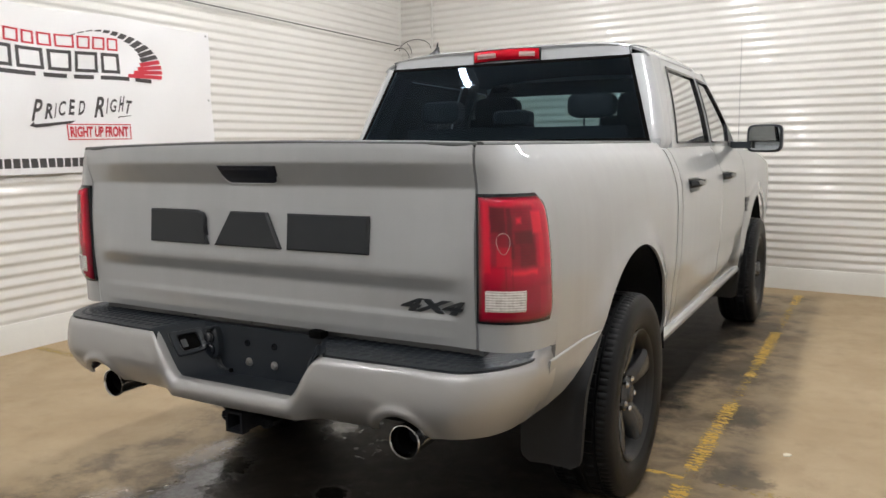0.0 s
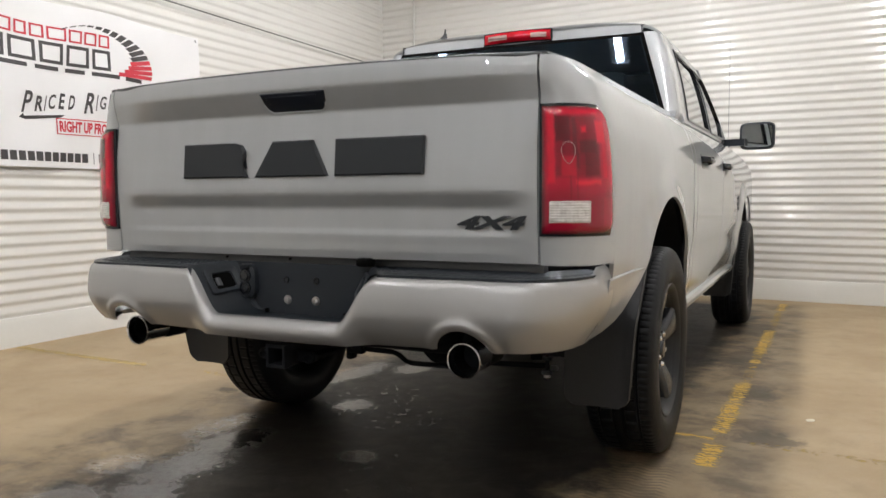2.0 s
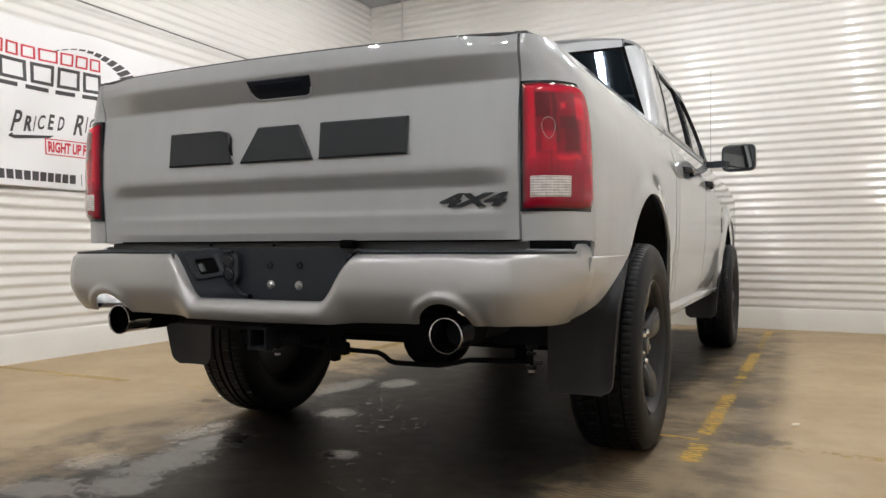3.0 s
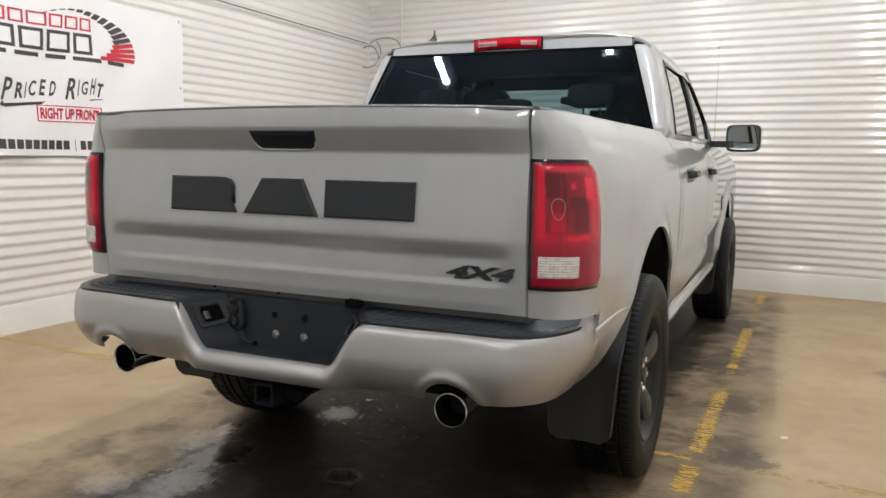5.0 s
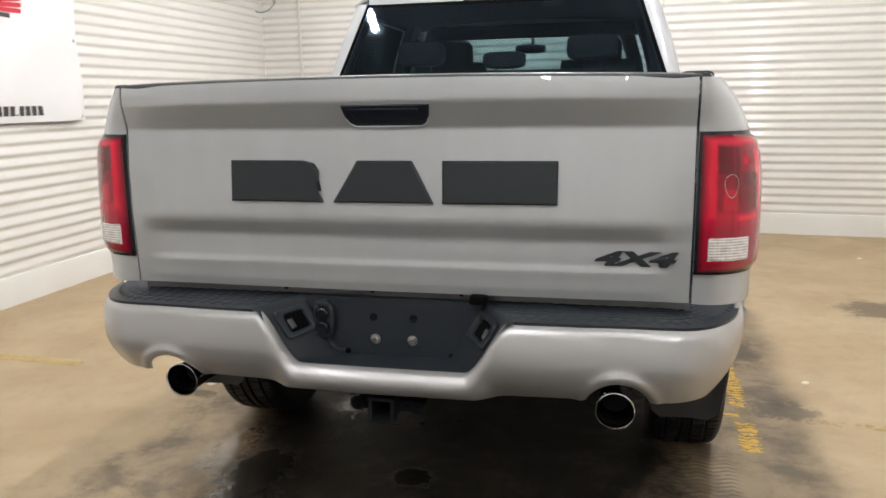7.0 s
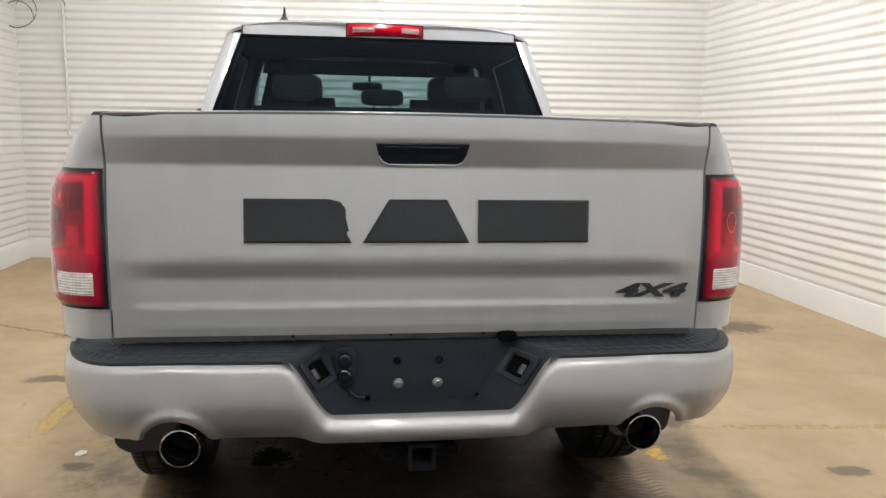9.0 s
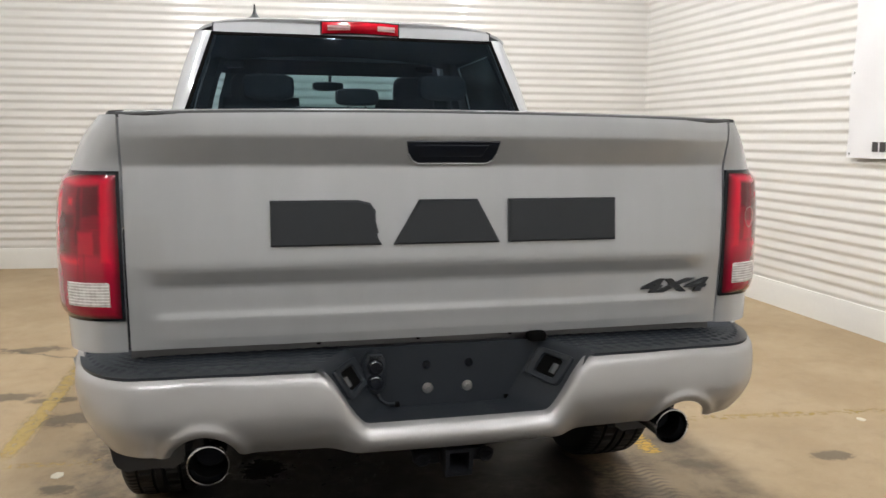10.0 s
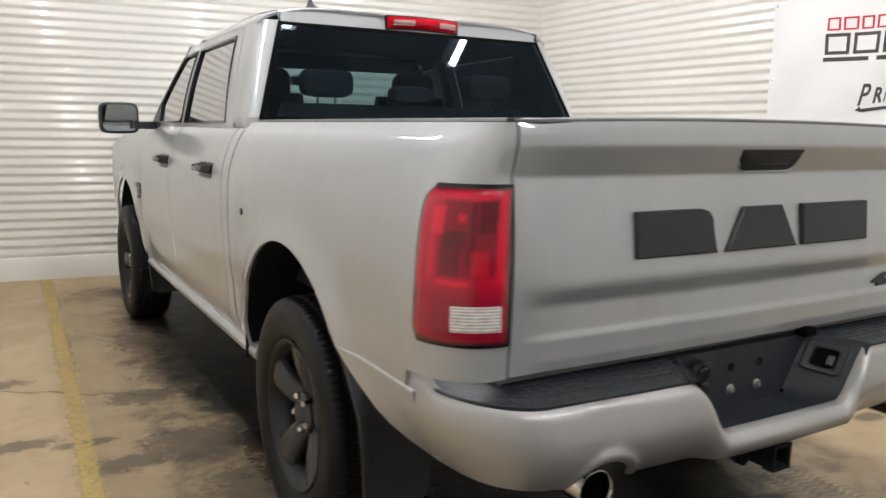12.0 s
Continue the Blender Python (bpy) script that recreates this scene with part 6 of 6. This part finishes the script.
def roof_z(x, y):
    crown = lerp([(1.98, 1.938), (2.05, 1.956), (2.3, 1.978), (2.8, 1.982), (3.2, 1.945), (3.36, 1.905), (3.44, 1.87)], y)
    t = min(1.0, abs(x) / 0.790)
    return 1.852 + (crown - 1.852) * max(0.0, 1 - t ** 4.5) ** 0.5


def roof_pt(u, v):
    y = 2.0 + 1.44 * v
    lim = 0.788 - 0.05 * max(0, (y - 3.0) / 0.44)
    x = lim * math.sin((u - 0.5) * math.pi)
    z = roof_z(x, y)
    if y < 2.06:
        y = back_y(1.87) - 0.01 + (y - 2.0) * 1.0 + 0.03 * (abs(x) / 0.79) ** 2
    return (x, y, z)


bm = grid(roof_pt, 36, 24)
part("roof", thicken(bm, 0.012, (0, 0, 1)), PAINT, truck, "silver cab roof")
bm = grid(lambda u, v: (-0.70 + 1.40 * u, back_y(1.86) - 0.004 + 0.014 * v + 0.03 * ((u - 0.5) * 2) ** 2 * 0.3, 1.862 + (roof_z(-0.70 + 1.40 * u, 2.0) - 1.862) * v), 24, 4)
part("roof_edge", thicken(bm, 0.012, (0, -1, 0)), PAINT, truck)
for sgn in (-1, 1):
    path = [(sgn * 0.700, back_y(1.87) - 0.010, 1.872), (sgn * 0.698, back_y(1.87) - 0.012, roof_z(0.698, 2.0) - 0.004)] + [(sgn * 0.698, y, roof_z(0.698, y)) for y in (2.07, 2.3, 2.6, 2.9, 3.2)]
    part("roof_seam", tube(path, 0.004, 6), BLACK_PLASTIC, truck)
part("headliner", grid(lambda u, v: ((2 * u - 1) * (0.776 - 0.03 * v), 2.03 + 1.34 * v, 1.832 + 0.06 * max(0.0, math.sin(math.pi * u)) ** 0.5), 16, 4), LINER, truck)


def back_glass(u, v):
    z = 1.435 + 0.435 * v
    g = lerp(GX, z) + 0.012
    x = g * (2 * u - 1)
    return (x, back_y(z) - 0.006 - 0.010 * (1 - (x / 0.8) ** 2), z)


rw = part("rear_window", grid(back_glass, 30, 12), TINT, truck, "dark tinted rear window")
rw.visible_shadow = False
bm = bmesh.new()
for e in (0, 1):
    grid(lambda u, v: Vector(back_glass((0.012 * u) if e == 0 else 1 - 0.012 * u, v)) - Vector((0, 0.002, 0)), 2, 12, bm)
    grid(lambda u, v: Vector(back_glass(v, 0.035 * u if e == 0 else 1 - 0.035 * u)) - Vector((0, 0.002, 0)), 2, 24, bm)
part("window_seal", thicken(bm, 0.003, (0, -1, 0)), DEEP_BLACK, rw, "black window seal")

# high stop lamp on the roof edge
def chm(u, v):
    x = -0.175 + 0.385 * u
    return (x, back_y(1.87) - 0.016 - 0.014 * math.sin(math.pi * min(1, max(0, v * 0.9 + 0.05))) * (1 - (2 * u - 1) ** 8), 1.878 + 0.054 * v + 0.006 * math.sin(math.pi * u))
hs = part("high_stop_lamp", thicken(grid(chm, 20, 8), 0.02, (0, -1, 0)), RED_BRIGHT, truck, "red high stop lamp with two clear lenses")
for c0, c1 in ((0.07, 0.36), (0.72, 0.95)):
    part("clear_window", thicken(grid(lambda u, v: Vector(chm(c0 + (c1 - c0) * u, 0.24 + 0.48 * v)) - Vector((0, 0.007, 0)), 6, 4), 0.004, (0, -1, 0)), CLEAR_LENS, hs, "clear lens")
part("lamp_seal", thicken(grid(lambda u, v: (-0.182 + 0.399 * u, back_y(1.87) - 0.010, 1.872 + 0.066 * v + 0.006 * math.sin(math.pi * u)), 8, 2), 0.02, (0, -1, 0)), BLACK_GLOSS, hs)

# aerials
fin = bmesh.new()
loops = []
for h, ln, w in ((0.0, 0.085, 0.046), (0.010, 0.074, 0.038), (0.024, 0.046, 0.020), (0.042, 0.026, 0.011), (0.062, 0.014, 0.006)):
    loops.append([(-0.5 + w * math.cos(a), 2.14 + 0.02 * (h / 0.04) + ln * math.sin(a), 1.942 + h) for a in [math.tau * q / 14 for q in range(14)]])
rings(loops, bm=fin)
sa = part("roof_aerial", fin, RUBBER, truck, "black roof aerial")
part("mast_stub", tube([(-0.5, 2.16, 1.99), (-0.5, 2.17, 2.03)], [0.007, 0.004], 8), RUBBER, sa)
ra = part("mast_base", tube([(0.90, 4.30, 1.37), (0.90, 4.30, 1.41)], [0.018, 0.010], 12), BLACK_PLASTIC, truck, "black aerial base")
part("mast", tube([(0.90, 4.30, 1.40), (0.905, 4.26, 1.80), (0.91, 4.22, 2.18)], 0.0014, 6), BLACK_PLASTIC, ra)

# windscreen, bonnet, front end
wsn = part("windscreen", grid(lambda u, v: ((2 * u - 1) * (0.80 - 0.12 * v), 4.10 - 0.68 * v - 0.10 * (2 * u - 1) ** 2 * (1 - 0.5 * v), 1.40 + 0.475 * v), 20, 10), CLEAR, truck, "clear windscreen")
wsn.visible_shadow = False
for sgn in (-1, 1):
    part("post_trim", rings([[(sgn * (x + a), y + b, z) for a, b in ((-0.05, 0.02), (0.05, 0.03), (0.05, -0.05), (-0.05, -0.04))] for x, y, z in ((0.76, 3.98, 1.36), (0.70, 3.62, 1.62), (0.62, 3.34, 1.84))]), LINER, truck)
for sgn in (-1, 1):
    part("pillar_lining", rings([[(sgn * (glass_house(z) - d), y, z) for d, y in ((0.03, 3.02), (0.09, 3.00), (0.115, 3.06), (0.09, 3.14), (0.03, 3.13))] for z in (1.40, 1.55, 1.70, 1.84)]), LINER, truck)
part("cowl", box((0, 4.13, 1.37), (1.66, 0.16, 0.04), 0.01), BLACK_PLASTIC, truck)
for sgn in (-1, 1):
    part("windscreen_post", rings([[(sgn * (x + a), y + b, z) for a, b in ((-0.035, 0.02), (0.025, 0.0), (0.03, -0.04), (-0.02, -0.03))] for x, y, z in ((0.888, 4.05, 1.39), (0.83, 3.70, 1.64), (0.765, 3.40, 1.865))]), PAINT, truck)


def bonnet(u, v):
    y = 4.12 + 1.33 * v
    x = (2 * u - 1) * (0.90 - 0.06 * v)
    z = lerp(FRONT_TOP, y) + 0.035 * (1 - (2 * u - 1) ** 4) * (1 - 0.3 * v)
    return (x, y, z - 0.01)


part("bonnet", thicken(grid(bonnet, 20, 14), 0.012, (0, 0, 1)), PAINT, truck, "silver bonnet")
part("grille", box((0, 5.45, 0.98), (1.72, 0.10, 0.46), 0.04), BLACK_PLASTIC, truck, "black grille")
part("front_bumper", box((0, 5.48, 0.65), (1.92, 0.20, 0.26), 0.07), BUMPER_PAINT, truck)

# cabin: seats, head restraints, wheel, dashboard, mirror
def seat(x, y, w, z0, z1, lean):
    bm = bmesh.new()
    loops = []
    for k in range(7):
        t = k / 6
        z = z0 + (z1 - z0) * t
        yy = y - lean * t
        ww = w * (0.98 - 0.14 * t ** 3)
        loops.append([(x + ww / 2 * cx, yy + 0.075 * sy * (1 - 0.3 * t), z) for cx, sy in ((-1, -0.5), (-0.8, -1), (0.8, -1), (1, -0.5), (1, 0.5), (0.8, 1), (-0.8, 1), (-1, 0.5))])
    rings(loops, bm=bm)
    return bm


def restraint(x, y, z, w=0.27, h=0.17):
    bm = bmesh.new()
    loops = []
    for dy, k in ((-0.05, 0.75), (-0.04, 0.95), (0.0, 1.0), (0.04, 0.95), (0.05, 0.75)):
        loops.append([(x + w / 2 * k * (abs(math.cos(a)) ** 0.5) * (1 if math.cos(a) > 0 else -1), y + dy, z + h / 2 * k * (abs(math.sin(a)) ** 0.5) * (1 if math.sin(a) > 0 else -1)) for a in [math.tau * q / 20 for q in range(20)]])
    rings(loops, bm=bm)
    return bm


for x in (-0.40, 0.40):
    s = part("front_seat", seat(x * 1.18 + 0.0, 3.15, 0.54, 0.80, 1.60, 0.14), FABRIC, truck, "dark cloth front seat")
    part("cushion", box((x, 3.38, 0.85), (0.52, 0.5, 0.14), 0.05), FABRIC, s)
    part("head_restraint", restraint(-0.49 if x < 0 else 0.485, 3.0, 1.635, 0.34 if x < 0 else 0.27, 0.23), FABRIC, s)
    for q in (-0.06, 0.06):
        part("post", tube([(x * 1.2 + q, 3.02, 1.48), (x * 1.2 + q, 3.0, 1.58)], 0.006, 8), CHROME, s)
s = part("rear_seat", seat(0.0, 2.22, 1.56, 0.80, 1.518, 0.12), FABRIC, truck, "dark cloth rear bench")
part("cushion", box((0, 2.42, 0.86), (1.50, 0.5, 0.14), 0.05), FABRIC, s)
for x, hz, hw, hh in ((-0.44, 1.615, 0.26, 0.135), (0.012, 1.573, 0.23, 0.09), (0.47, 1.628, 0.265, 0.135)):
    part("head_restraint", restraint(x, 2.12, hz, hw, hh), FABRIC, s)
    for q in (-0.045, 0.045):
        part("post", tube([(x + q, 2.12, 1.46), (x + q, 2.12, hz)], 0.006, 8), BLACK_PLASTIC, s)
part("dashboard", rings([[(x, y, z) for y, z in ((3.70, 0.9), (3.66, 1.25), (3.74, 1.36), (4.05, 1.385), (4.08, 0.9))] for x in (-0.80, 0.80)]), BLACK_PLASTIC, truck)
part("steering_wheel", tube([(-0.40 + 0.185 * math.cos(a), 3.60 + 0.06 * math.sin(a), 1.28 + 0.175 * math.sin(a)) for a in [math.tau * q / 28 for q in range(29)]], 0.015, 8), BLACK_PLASTIC, truck)
im = part("inner_mirror", restraint(-0.015, 3.58, 1.71, 0.22, 0.065), BLACK_PLASTIC, truck)
part("header", grid(lambda u, v: (-0.72 + 1.44 * u, 3.30 + 0.12 * v, 1.765 + 0.11 * v), 8, 2), LINER, truck)
part("stalk", tube([(0.0, 3.57, 1.72), (0.0, 3.56, 1.80)], 0.012, 8), BLACK_PLASTIC, im)
